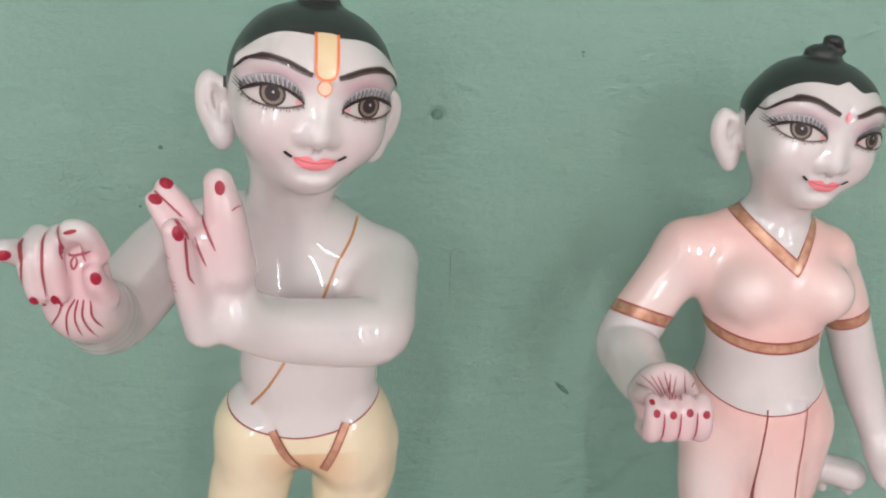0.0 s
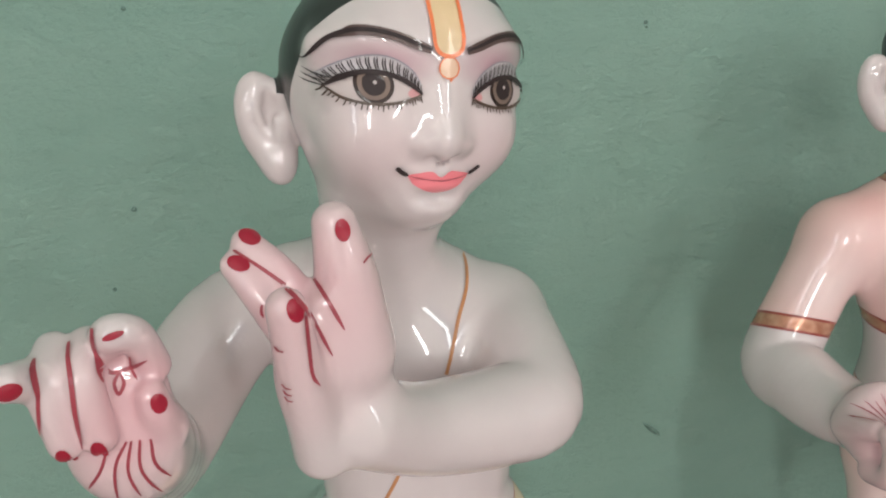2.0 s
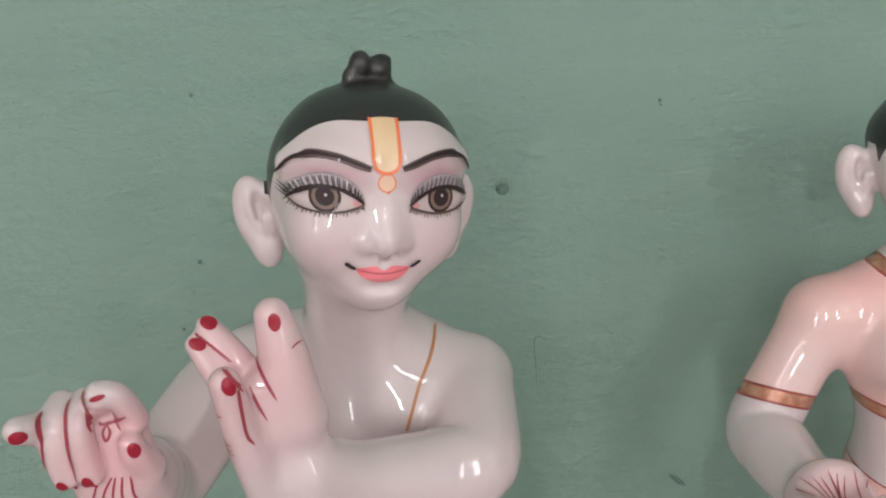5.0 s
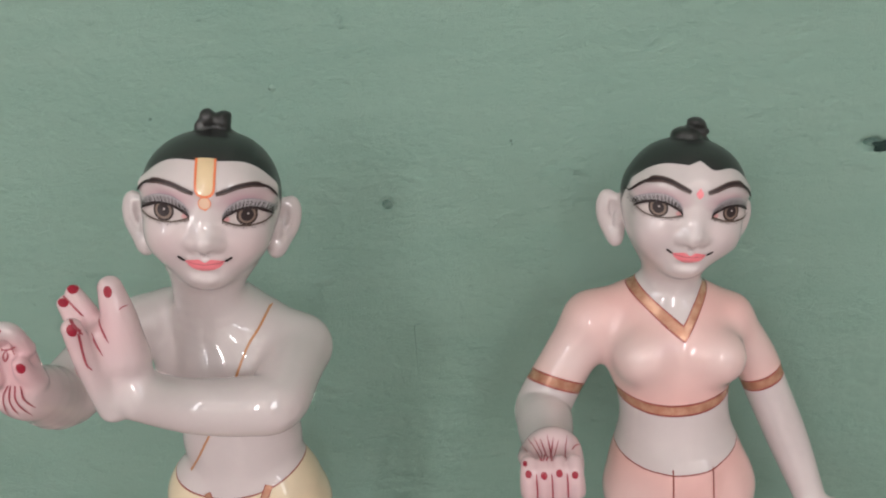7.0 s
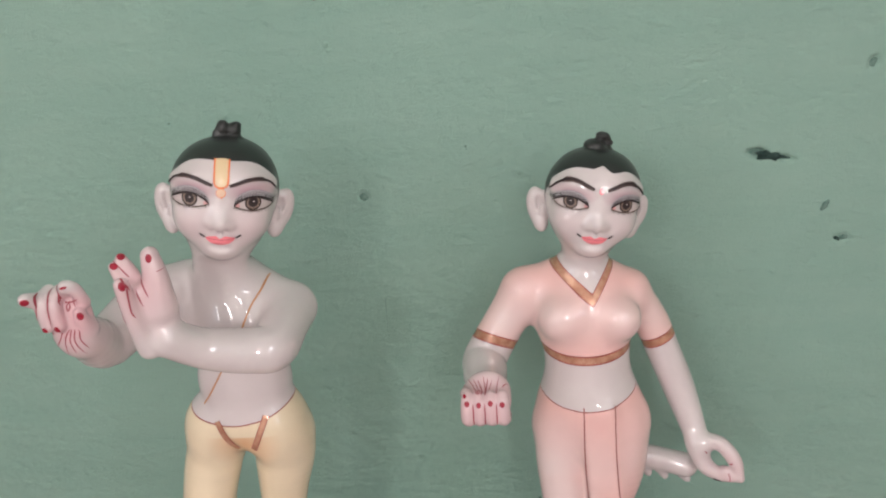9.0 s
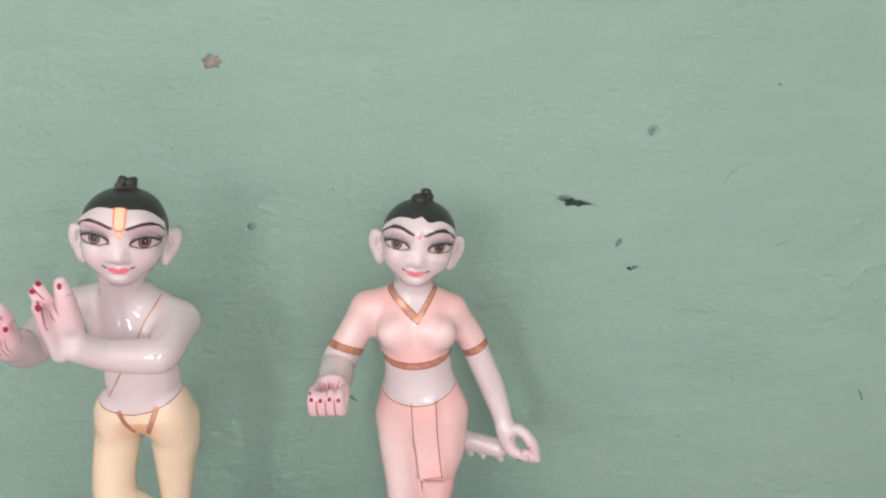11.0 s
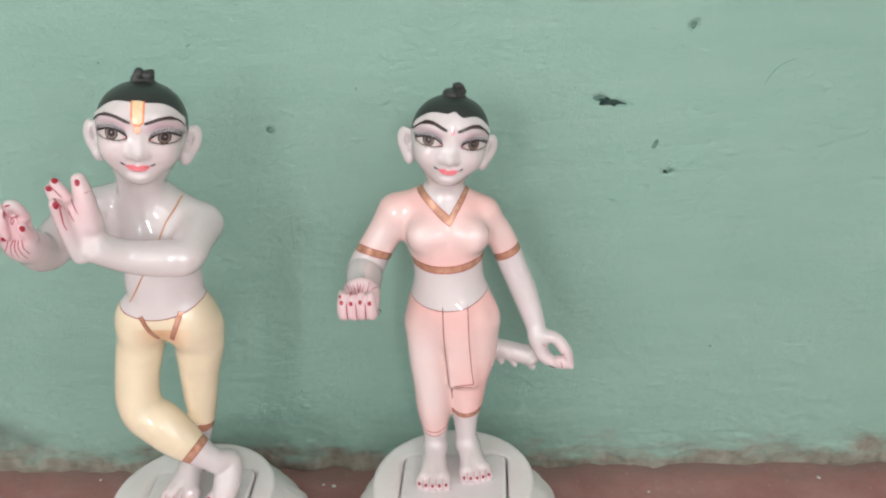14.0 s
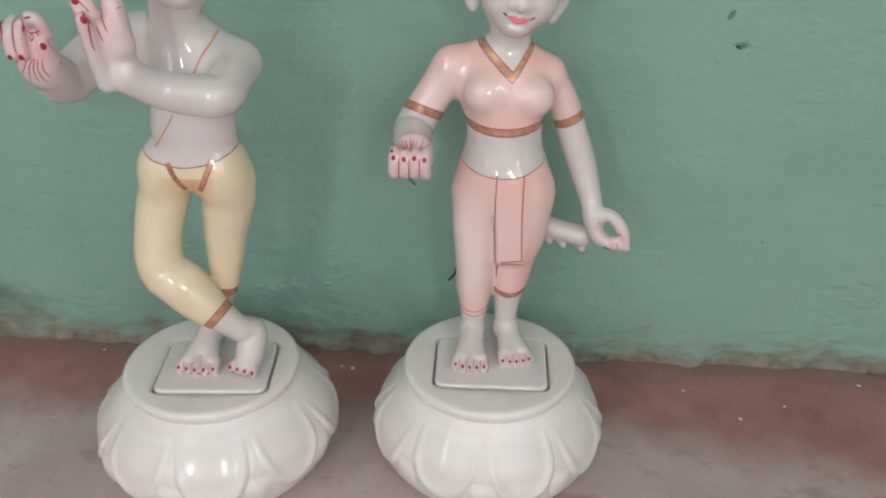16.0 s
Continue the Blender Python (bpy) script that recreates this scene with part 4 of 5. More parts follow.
    # lines and nails of the two palms
    palm = Brush(clay, frame_at((0, 0, 0), -PALM_TILT, 0, 0), 0.0, 0.0035)

    def nail(b, p, rx=0.0020, ry=0.0029, turn=0.0):
        b.m[:3, 3] = np.array(p) - 0.03 * b.m[:3, 1]
        b.disc((0, 0), rx, ry, NAIL, 0.0004, 16, 3, turn)

    def line(b, pts, w=0.0009, mat=CREASE):
        """A stroke through world points that lie near the surface."""
        ps = np.array(pts)
        b.m[:3, 3] = ps[0] - 0.02 * b.m[:3, 1]
        d = ps - ps[0]
        b.stroke([(float(e @ b.m[:3, 0]), float(e @ b.m[:3, 2])) for e in d], w, mat, 0.0004, (0.7, 0.3))

    for p, turn in (((-0.1111, -0.2942, 0.5510), 0), ((-0.1383, -0.2838, 0.5498), 55), ((-0.1424, -0.2894, 0.5440), 60), ((-0.1280, -0.3112, 0.5355), 8)):
        nail(palm, p, 0.0022, 0.0034, turn)
    line(palm, [(-0.1434, -0.2853, 0.5468), (-0.1350, -0.2901, 0.5406), (-0.1290, -0.2930, 0.5350), (-0.1248, -0.2965, 0.5290), (-0.1215, -0.2992, 0.5195), (-0.1197, -0.2993, 0.5142)], 0.0012)
    line(palm, [(-0.1211, -0.2901, 0.5359), (-0.1184, -0.2964, 0.5309), (-0.1149, -0.2983, 0.5214)], 0.0013)
    line(palm, [(-0.1255, -0.3095, 0.5330), (-0.1260, -0.3084, 0.5235), (-0.1263, -0.3067, 0.5130), (-0.1248, -0.3050, 0.5080)], 0.0010)
    for z in (0.5226, 0.5100, 0.5078, 0.5056):
        line(palm, [(-0.1352, -0.3060, z + 0.0012), (-0.1343, -0.3070, z), (-0.1328, -0.3075, z - 0.0003)], 0.0005)
    line(palm, [(-0.1374, -0.2954, 0.5325), (-0.1379, -0.2956, 0.5305), (-0.1376, -0.2957, 0.5285)], 0.0008)
    line(palm, [(-0.1066, -0.2942, 0.5398), (-0.1050, -0.2925, 0.5408), (-0.1033, -0.2892, 0.5405)], 0.0006)
    # the other hand: nails, lines between the fingers, the knot in the fist and the creases of the palm
    for p in ((-0.1992, -0.3065, 0.5000), (-0.1894, -0.3065, 0.5005), (-0.1714, -0.3006, 0.5092)):
        nail(palm, p, 0.0021, 0.0030)
    nail(palm, (-0.2052, -0.3145, 0.5274), 0.0030, 0.0022, 20)
    nail(palm, (-0.1786, -0.3024, 0.5334), 0.0030, 0.0010, 12)
    line(palm, [(-0.2009, -0.3033, 0.5305), (-0.2002, -0.3077, 0.5253), (-0.2016, -0.3066, 0.5164), (-0.2035, -0.3050, 0.5080)], 0.0011)
    line(palm, [(-0.1925, -0.2963, 0.5310), (-0.1915, -0.3054, 0.5236), (-0.1927, -0.3060, 0.5120), (-0.1940, -0.3050, 0.5010)], 0.0014)
    line(palm, [(-0.1841, -0.2990, 0.5352), (-0.1849, -0.2994, 0.5272), (-0.1845, -0.2957, 0.5174)], 0.0014)
    line(palm, [(-0.1848, -0.3014, 0.5235), (-0.1830, -0.2955, 0.5190), (-0.1778, -0.2945, 0.5192), (-0.1724, -0.2957, 0.5215)], 0.0012)
    line(palm, [(-0.1805, -0.2950, 0.5195), (-0.1830, -0.2958, 0.5160), (-0.1825, -0.2964, 0.5124), (-0.1806, -0.2956, 0.5150), (-0.1812, -0.2950, 0.5190)], 0.0010)
    line(palm, [(-0.1766, -0.2967, 0.5240), (-0.1777, -0.2939, 0.5187), (-0.1768, -0.2951, 0.5150)], 0.0009)
    for pts in ([(-0.1893, -0.2995, 0.4957), (-0.1925, -0.2980, 0.4890), (-0.1981, -0.2950, 0.4820)], [(-0.1831, -0.2987, 0.4978), (-0.1878, -0.2999, 0.4904), (-0.1907, -0.2944, 0.4753)],
                [(-0.1819, -0.2984, 0.4975), (-0.1846, -0.2993, 0.4881), (-0.1839, -0.2954, 0.4766)], [(-0.1796, -0.2979, 0.4971), (-0.1811, -0.2985, 0.4874), (-0.1784, -0.2909, 0.4736)],
                [(-0.1766, -0.2974, 0.4966), (-0.1772, -0.2971, 0.4882), (-0.1746, -0.2921, 0.4793)]):
        line(palm, pts, 0.0009)
    for p in nails:
        nail(palm, p + np.array((0, -0.004, 0.003)), 0.0017, 0.0019)
    for i in range(4):
        p = (nails[i] + nails[i + 1]) / 2
        line(palm, [p + np.array((0, 0.010, 0.005)), p + np.array((0, 0.003, 0.003)), p + np.array((0, -0.003, 0.0))], 0.0007)
    ob = figure_object("flute_player_statue", BASE_A, v, t, zones, (face, torso, palm), (("blush", blush), ("mauve", mauve)), (0.0033, 0.0020, 0.0022))
    return tagged(ob, "glossy painted marble statue in cream trousers with arms raised", "statue", "pair of marble statues")


def standing_consort():
    clay = Clay((0.095, -0.275, 0.108), (0.372, -0.085, 0.615), 0.0015)
    E, s = (0.2342, -0.1730, 0.5418), 0.935
    H = frame_at(E, 0, 9, 5)
    clay.blob((0.2215, -0.140, 0.428), (0.0465, 0.034, 0.044), 0.012)
    for x, z in ((0.2015, 0.434), (0.2505, 0.432)):
        clay.blob((x, -0.1615, z), (0.0198, 0.0186, 0.0198), 0.011)
    clay.blob((0.2225, -0.144, 0.382), (0.0390, 0.0330, 0.050), 0.014)
    clay.blob((0.2225, -0.1465, 0.354), (0.0425, 0.0345, 0.034), 0.012)
    clay.blob((0.2235, -0.148, 0.326), (0.0530, 0.036, 0.045), 0.018)
    clay.chain(((0.170, -0.130, 0.451), 0.0190), ((0.219, -0.130, 0.463), 0.022), ((0.262, -0.129, 0.447), 0.0190), k=0.014)
    clay.chain(((0.220, -0.131, 0.462), 0.0215), ((0.226, -0.137, 0.505), 0.0185), k=0.010)
    # legs
    clay.chain(((0.1940, -0.152, 0.320), 0.0240), ((0.1950, -0.157, 0.282), 0.0236), ((0.1968, -0.162, 0.2425), 0.0212), ((0.1964, -0.160, 0.2123), 0.0200), ((0.1968, -0.158, 0.189), 0.0168), ((0.1957, -0.157, 0.150), 0.0112), k=0.009)
    clay.chain(((0.2475, -0.150, 0.322), 0.0310), ((0.2458, -0.154, 0.283), 0.0282), ((0.2398, -0.159, 0.2503), 0.0228), ((0.2372, -0.158, 0.2214), 0.0194), ((0.2342, -0.155, 0.1886), 0.0144), ((0.2330, -0.153, 0.152), 0.0112), k=0.009)
    clay.box((0.2315, -0.176, 0.302), (0.0155, 0.0085, 0.0515), 0.005, 0.010, np.array(Euler((radians(-3), radians(-3), 0)).to_matrix()))
    nails = []
    carve_foot(clay, (0.1955, -0.158, 0.150), (0.195, -0.217, 0.1375), (1, 0.02, 0), 0.036, nails)
    carve_foot(clay, (0.235, -0.154, 0.150), (0.247, -0.203, 0.1375), (0.95, 0.30, 0), 0.034, nails)
    # bent arm with open palm
    clay.chain(((0.166, -0.130, 0.450), 0.0195), ((0.147, -0.134, 0.420), 0.0195), ((0.128, -0.140, 0.388), 0.0205), ((0.1285, -0.162, 0.385), 0.0205), ((0.1300, -0.184, 0.384), 0.0185), ((0.133, -0.207, 0.387), 0.0160), k=0.014)
    clay.blob((0.1335, -0.2270, 0.3890), (0.0205, 0.0190, 0.0165), 0.008)
    clay.blob((0.1335, -0.2160, 0.3950), (0.0190, 0.0125, 0.0165), 0.008)
    clay.blob((0.1355, -0.2375, 0.4135), (0.0125, 0.0160, 0.0160), 0.008, cut=True)
    clay.chain(((0.1190, -0.2150, 0.3920), 0.0075), ((0.1170, -0.2300, 0.3990), 0.0058), ((0.1175, -0.2370, 0.4020), 0.0048), k=0.004)
    for i in range(4):
        x = 0.1188 + 0.0096 * i
        clay.chain(((x, -0.2350, 0.3800), 0.0066), ((x, -0.2475, 0.3850), 0.0064), ((x, -0.2490, 0.3980), 0.0057), ((x, -0.2445, 0.4035), 0.0050), k=0.0018)
    # lowered arm with finger ring
    clay.chain(((0.263, -0.130, 0.445), 0.0185), ((0.2825, -0.126, 0.4144), 0.0164), ((0.2935, -0.126, 0.385), 0.0156), ((0.3075, -0.128, 0.347), 0.0150), ((0.3185, -0.138, 0.313), 0.0122), ((0.3215, -0.144, 0.302), 0.0112), ((0.3245, -0.148, 0.293), 0.0115), k=0.007)
    clay.chain(((0.3215, -0.147, 0.296), 0.0098), ((0.3280, -0.152, 0.276), 0.0085), ((0.3400, -0.158, 0.268), 0.0062), ((0.3490, -0.162, 0.267), 0.0048), k=0.004)
    clay.chain(((0.3255, -0.148, 0.298), 0.0090), ((0.3420, -0.154, 0.298), 0.0070), ((0.3540, -0.160, 0.284), 0.0068), ((0.3590, -0.163, 0.266), 0.0045), k=0.004)
    clay.chain(((0.3450, -0.160, 0.272), 0.0058), ((0.3530, -0.163, 0.268), 0.0050), k=0.003)
    # small marble bridge between hip and wrist
    clay.chain(((0.262, -0.128, 0.274), 0.012), ((0.290, -0.126, 0.266), 0.0115), ((0.314, -0.132, 0.262), 0.012), k=0.005)
    for x, tip in ((0.276, (0.2790, -0.1290, 0.2520)), (0.288, (0.2950, -0.1300, 0.2490)), (0.300, (0.3165, -0.1300, 0.2450))):
        clay.chain(((x, -0.127, 0.263), 0.0075), (tip, 0.0036), k=0.0025)
    carve_head(clay, H, s, ((0.001, 0, 0.0381, 0.0150, 0.0048), (-0.0015, 0, 0.0446, 0.0112, 0.0070), (0.0100, 0, 0.0426, 0.0050, 0.0034), (0.0100, 0, 0.0488, 0.0047, 0.0033), (0.0040, 0, 0.0546, 0.0066, 0.0040), (0.0075, 0, 0.0531, 0.0046, 0.0030)))
    clay.slab((BASE_B[0], BASE_B[1], 0.122), (0.0620, 0.0455, 0.010), 0.011, 0)
    v, t = clay.mesh()
    Hi = np.linalg.inv(H)
    head = lambda p: p @ Hi[:3, :3].T + Hi[:3, 3]

    def hair(p):
        x, y, z = (head(p) / s).T
        ang = np.degrees(np.arctan2(np.abs(x), 0.041 - y))
        line = 0.0312 + 0.0036 * np.clip(1 - np.abs(x - 0.001) / 0.008, 0, 1) - 0.0022 * np.exp(-((x - 0.012) / 0.009) ** 2) - 0.0400 * np.clip((ang - 16) / 68, 0, 1) ** 2.9 + 0.0100 * np.clip((ang - 84) / 6, 0, 1)
        top = np.maximum(z - line, np.minimum(np.minimum(y - 0.052, z + 0.040), 0.052 - np.sqrt(x * x + (y - 0.041) ** 2 + (z * 0.8) ** 2)))
        top = np.maximum(top, np.minimum(np.minimum(y - 0.058, z + 0.070), 0.026 - np.abs(x + 0.002)))
        return np.minimum(top, np.where(z < 0.016, np.where(y < 0.043, 0.0500, 0.0446) - np.abs(x), 1))

    waist = lambda p: 0.3525 + 0.02 * (p[:, 0] - 0.222) + 4.0 * (p[:, 0] - 0.222) ** 2 + 0.12 * np.clip(p[:, 1] + 0.180, 0, 1) - p[:, 2]
    chest = lambda p: p[:, 2] - (0.3935 + 2.2 * (p[:, 0] - 0.220) ** 2 + 0.10 * np.clip(p[:, 1] + 0.172, 0, 1))
    neck = lambda p: 0.4573 + np.where(p[:, 0] < 0.228, 0.80, 1.25) * np.abs(p[:, 0] - 0.228) + 0.10 * np.clip(p[:, 1] + 0.17, 0, 1) - p[:, 2]
    da, db = np.array((-0.33, -0.32, -0.89)), np.array((0.40, 0.03, -0.92))
    arm_a = lambda p: -((p - np.array((0.1390, -0.137, 0.4010))) @ da)
    arm_b = lambda p: -((p - np.array((0.2865, -0.125, 0.3935))) @ db)

    def cuff(p):
        left = p[:, 0] < 0.2185
        zl = p[:, 2] - (0.1790 + 14 * (p[:, 0] - 0.1965) ** 2 + 0.25 * (p[:, 1] + 0.158))
        zr = p[:, 2] - (0.2055 + 8 * (p[:, 0] - 0.233) ** 2 + 0.20 * (p[:, 1] + 0.158))
        return np.where(left, zl, zr)

    fields = [hair, waist, lambda p: waist(p) - 0.0010]
    for base, w in ((chest, 0.0088), (neck, 0.0105), (arm_a, 0.0092), (arm_b, 0.0092), (cuff, 0.0078)):
        for off in (0, 0.0014, w - 0.0014, w):
            fields.append(lambda p, base=base, off=off: base(p) - off)
    fields.append(lambda p: p[:, 2] - 0.1325)
    for fld in fields:
        v, t = cut_mesh(v, t, fld)
    c = v[t].mean(1)
    fh, fw, fb, fn, fa, fa2, fc = hair(c), waist(c), chest(c), neck(c), arm_a(c), arm_b(c), cuff(c)
    zones = np.full(len(t), SKIN)
    fb = np.where((c[:, 0] < 0.172) | (c[:, 0] > 0.267), 0.05, fb)
    up = ((c[:, 1] > -0.172) | (c[:, 0] > 0.17)) & (fb > 0) & (fa > 0) & (fa2 > 0) & (fn > 0) & (c[:, 2] > 0.36) & (c[:, 2] < 0.492)
    zones[up] = PINK
    arm_l, arm_r = c[:, 0] < 0.172, c[:, 0] > 0.267

    def band(sel, f, w):
        zones[sel & (f > 0) & (f < w)] = LINE
        zones[sel & (f > 0.0014) & (f < w - 0.0014)] = GOLD

    band(up & ~arm_l & ~arm_r & (c[:, 2] < 0.42) & ((c[:, 0] < 0.260) | (c[:, 1] < -0.138)), fb, 0.0088)
    band(up & (np.abs(c[:, 0] - 0.225) < 0.05), fn, 0.0105)
    band(up & arm_l, fa, 0.0092)
    band(up & arm_r & (c[:, 2] > 0.375), fa2, 0.0092)
    legs = (fw > 0) & (fc > 0) & ((c[:, 0] < 0.266) | ((c[:, 0] < 0.2805) & (c[:, 2] < 0.360)) | ((c[:, 0] < 0.285) & (c[:, 2] < 0.342))) & (c[:, 2] < 0.385) & (c[:, 0] > 0.155) & (c[:, 1] > -0.205)
    bridge = (c[:, 0] > 0.268) & (c[:, 2] < 0.290) & (c[:, 1] > -0.143)
    legs &= ~bridge
    zones[legs] = PINK
    band(legs & (c[:, 2] < 0.24), fc, 0.0078)
    zones[legs & (c[:, 2] < 0.20) & (fc > 0.0011) & (fc < 0.0067) & (c[:, 0] < 0.2185)] = PINK
    zones[(fw > 0) & (fw < 0.0010) & legs & (c[:, 0] < 0.283) & (c[:, 2] > 0.338)] = LINE
    zones[fh > 0] = HAIR
    zones[(c[:, 2] < 0.1325) & (np.abs(c[:, 2] - 0.12) < 0.02)] = SLAB
    q = head(v) / s
    # on the pink paint the airbrush fades to white, elsewhere it is a flush of pink
    fade = 0.8 * near(v, (0.150, -0.16, 0.430), 0.055) + 0.6 * near(v, (0.285, -0.15, 0.425), 0.045) + 0.6 * near(v, (0.1995, -0.180, 0.440), 0.040) + 0.6 * near(v, (0.2525, -0.180, 0.438), 0.040)
    fade += 0.85 * near(v, (0.178, -0.18, 0.29), 0.07) + 0.7 * near(v, (0.195, -0.185, 0.225), 0.055) + 0.5 * near(v, (0.270, -0.17, 0.30), 0.055)
    # only painted cloth fades
    cloth = np.where(v[:, 0] < 0.172, arm_a(v) > 0, np.where(v[:, 0] > 0.264, arm_b(v) > 0, (chest(v) > 0) & (neck(v) > 0)))
    cloth = np.where(v[:, 2] < 0.375, waist(v) > 0, cloth)
    fade = fade * cloth
    flush = 1.25 * near(v, (0.133, -0.238, 0.390), 0.050) + 0.6 * near(v, (0.347, -0.17, 0.278), 0.034) + 0.55 * np.clip((0.150 - v[:, 2]) / 0.02, 0, 1)
    flush += 0.16 * near(q, (-0.024, 0.0, -0.018), 0.02) + 0.16 * near(q, (0.024, 0.0, -0.018), 0.02)
    blush = np.where((v[:, 1] < -0.205) | (v[:, 0] > 0.30) | (v[:, 2] > 0.478) | (v[:, 2] < 0.16), flush, fade)
    mauve = np.zeros(len(v))
    for k in (-1, 1):
        mauve += 0.85 * np.clip(1 - np.sqrt(((q[:, 0] - k * 0.022) / 0.021) ** 2 + ((q[:, 2] - 0.0085) / 0.0095) ** 2), 0, 1) ** 0.8 * (q[:, 1] < 0.03)
    face = Brush(clay, H, 0.06)
    paint_face(face, s, "dot")
    skirt = Brush(clay, frame_at((0, -0.215, 0)), 0.0)
    skirt.stroke([(0.2164, 0.3560), (0.2160, 0.3118), (0.2176, 0.2717), (0.2200, 0.2420), (0.2205, 0.2280)], 0.0010, LINE, ends=(1, 0.5))
    skirt.stroke([(0.2440, 0.3560), (0.2440, 0.3127), (0.2456, 0.2729), (0.2470, 0.2577)], 0.0009, LINE, ends=(1, 1))
    skirt.stroke([(0.2205, 0.2290), (0.2212, 0.2420), (0.2240, 0.2510), (0.2300, 0.2540), (0.2465, 0.2540)], 0.0011, LINE, ends=(1, 1))
    skirt.stroke([(0.2240, 0.2550), (0.2356, 0.2572), (0.2470, 0.2582)], 0.0011, LINE, ends=(1, 1))
    palm = Brush(clay, frame_at((0, 0, 0), -PALM_TILT, 0, 0), 0.0, 0.0035)

    def nail(p, rx=0.0020, ry=0.0024):
        palm.m[:3, 3] = np.array(p) - 0.03 * palm.m[:3, 1]
        palm.disc((0, 0), rx, ry, NAIL, 0.0004, 16, 3)

    def line(pts, w=0.0009, mat=CREASE):
        ps = np.array(pts)
        palm.m[:3, 3] = ps[0] - 0.02 * palm.m[:3, 1]
        palm.stroke([(float((e - ps[0]) @ palm.m[:3, 0]), float((e - ps[0]) @ palm.m[:3, 2])) for e in ps], w, mat, 0.0004, (0.7, 0.3))

    for i in range(4):
        nail((0.1188 + 0.0096 * i, -0.254, 0.4015 - 0.0012 * (i % 2)))
    for i in range(3):
        x = 0.1236 + 0.0096 * i
        line([(x, -0.2540, 0.4010), (x, -0.2550, 0.3920), (x - 0.0005, -0.2530, 0.3800)], 0.0011, NAIL)
    nail((0.1170, -0.2420, 0.4035), 0.0014, 0.0016)
    # creases of the hollow palm, fanning back from between the fingers
    cup = Brush(clay, frame_at((0, 0, 0), -52, 0, 0), 0.0, 0.004)

    def crease(pts, w=0.0007):
        ps = np.array(pts)
        cup.m[:3, 3] = ps[0] - 0.03 * cup.m[:3, 1]
        cup.stroke([(float((e - ps[0]) @ cup.m[:3, 0]), float((e - ps[0]) @ cup.m[:3, 2])) for e in ps], w, CREASE, 0.0004, (0.8, 0.3))

    for i, (x0, x1) in enumerate(((0.1270, 0.1180), (0.1275, 0.1225), (0.1285, 0.1265), (0.1300, 0.1310), (0.1335, 0.1350), (0.1345, 0.1385), (0.1430, 0.1440))):
        crease([(x0, -0.2410, 0.3980), ((x0 + x1) / 2 + 0.0022 * (1 if i < 4 else -0.6), -0.2310, 0.4000), (x1, -0.2175 - 0.002 * (i % 3), 0.4060)], 0.0006 + 0.0003 * (i in (2, 3, 4)))
    crease([(0.1180, -0.2340, 0.4040), (0.1155, -0.2280, 0.4050), (0.1145, -0.2230, 0.4040)])
    crease([(0.1465, -0.2300, 0.4050), (0.1490, -0.2260, 0.4060), (0.1515, -0.2230, 0.4050)])
    line([(0.3350, -0.166, 0.2675), (0.3385, -0.167, 0.2660), (0.3415, -0.167, 0.2655)], 0.0016, INK)
    line([(0.3475, -0.168, 0.2740), (0.3490, -0.169, 0.2700), (0.3485, -0.169, 0.2660)], 0.0008)
    line([(0.3275, -0.160, 0.2940), (0.3295, -0.161, 0.2915)], 0.0010)
    line([(0.3490, -0.166, 0.2830), (0.3520, -0.167, 0.2840)], 0.0012)
    for p in nails:
        nail(p + np.array((0, -0.004, 0.003)), 0.0016, 0.0018)
    for j in (0, 5):
        for i in range(4):
            p = (nails[j + i] + nails[j + i + 1]) / 2
            line([p + np.array((0, 0.010, 0.005)), p + np.array((0, 0.003, 0.003)), p + np.array((0, -0.003, 0.0))], 0.0007)
    ob = figure_object("consort_statue", BASE_B, v, t, zones, (face, skirt, palm, cup), (("blush", blush), ("mauve", mauve)))
    return tagged(ob, "glossy painted white marble statue in salmon pink blouse and skirt", "statue", "pair of marble statues")


standing_flute_player()
standing_consort()


# ---------------------------------------------------------------- lotus pedestals
PROFILE = [(0.0958, 0.1185), (0.0935, 0.1160), (0.0965, 0.1115), (0.1065, 0.1000), (0.1180, 0.0860), (0.1265, 0.0720), (0.1300, 0.0575), (0.1300, 0.0430), (0.1262, 0.0280), (0.1185, 0.0140), (0.1090, 0.0035), (0.1050, 0.0)]


def profile_at(q):
    """Radius and height of the pedestal's side, q from 0 under the rim to 1 at the foot."""
    c = smooth_curve(PROFILE[1:], 8)
    i = q * (len(c) - 1)
    a = min(int(i), len(c) - 2)
    return c[a] + (c[a + 1] - c[a]) * (i - a)


def lathe(bm, pts, n=96):
    rings = [[bm.verts.new((r * math.cos(2 * math.pi * i / n), r * math.sin(2 * math.pi * i / n), z)) for i in range(n)] for r, z in pts]
    for a, b in zip(rings, rings[1:]):
        for i in range(n):
            bm.faces.new((a[i], b[i], b[(i + 1) % n], a[(i + 1) % n]))
    return rings


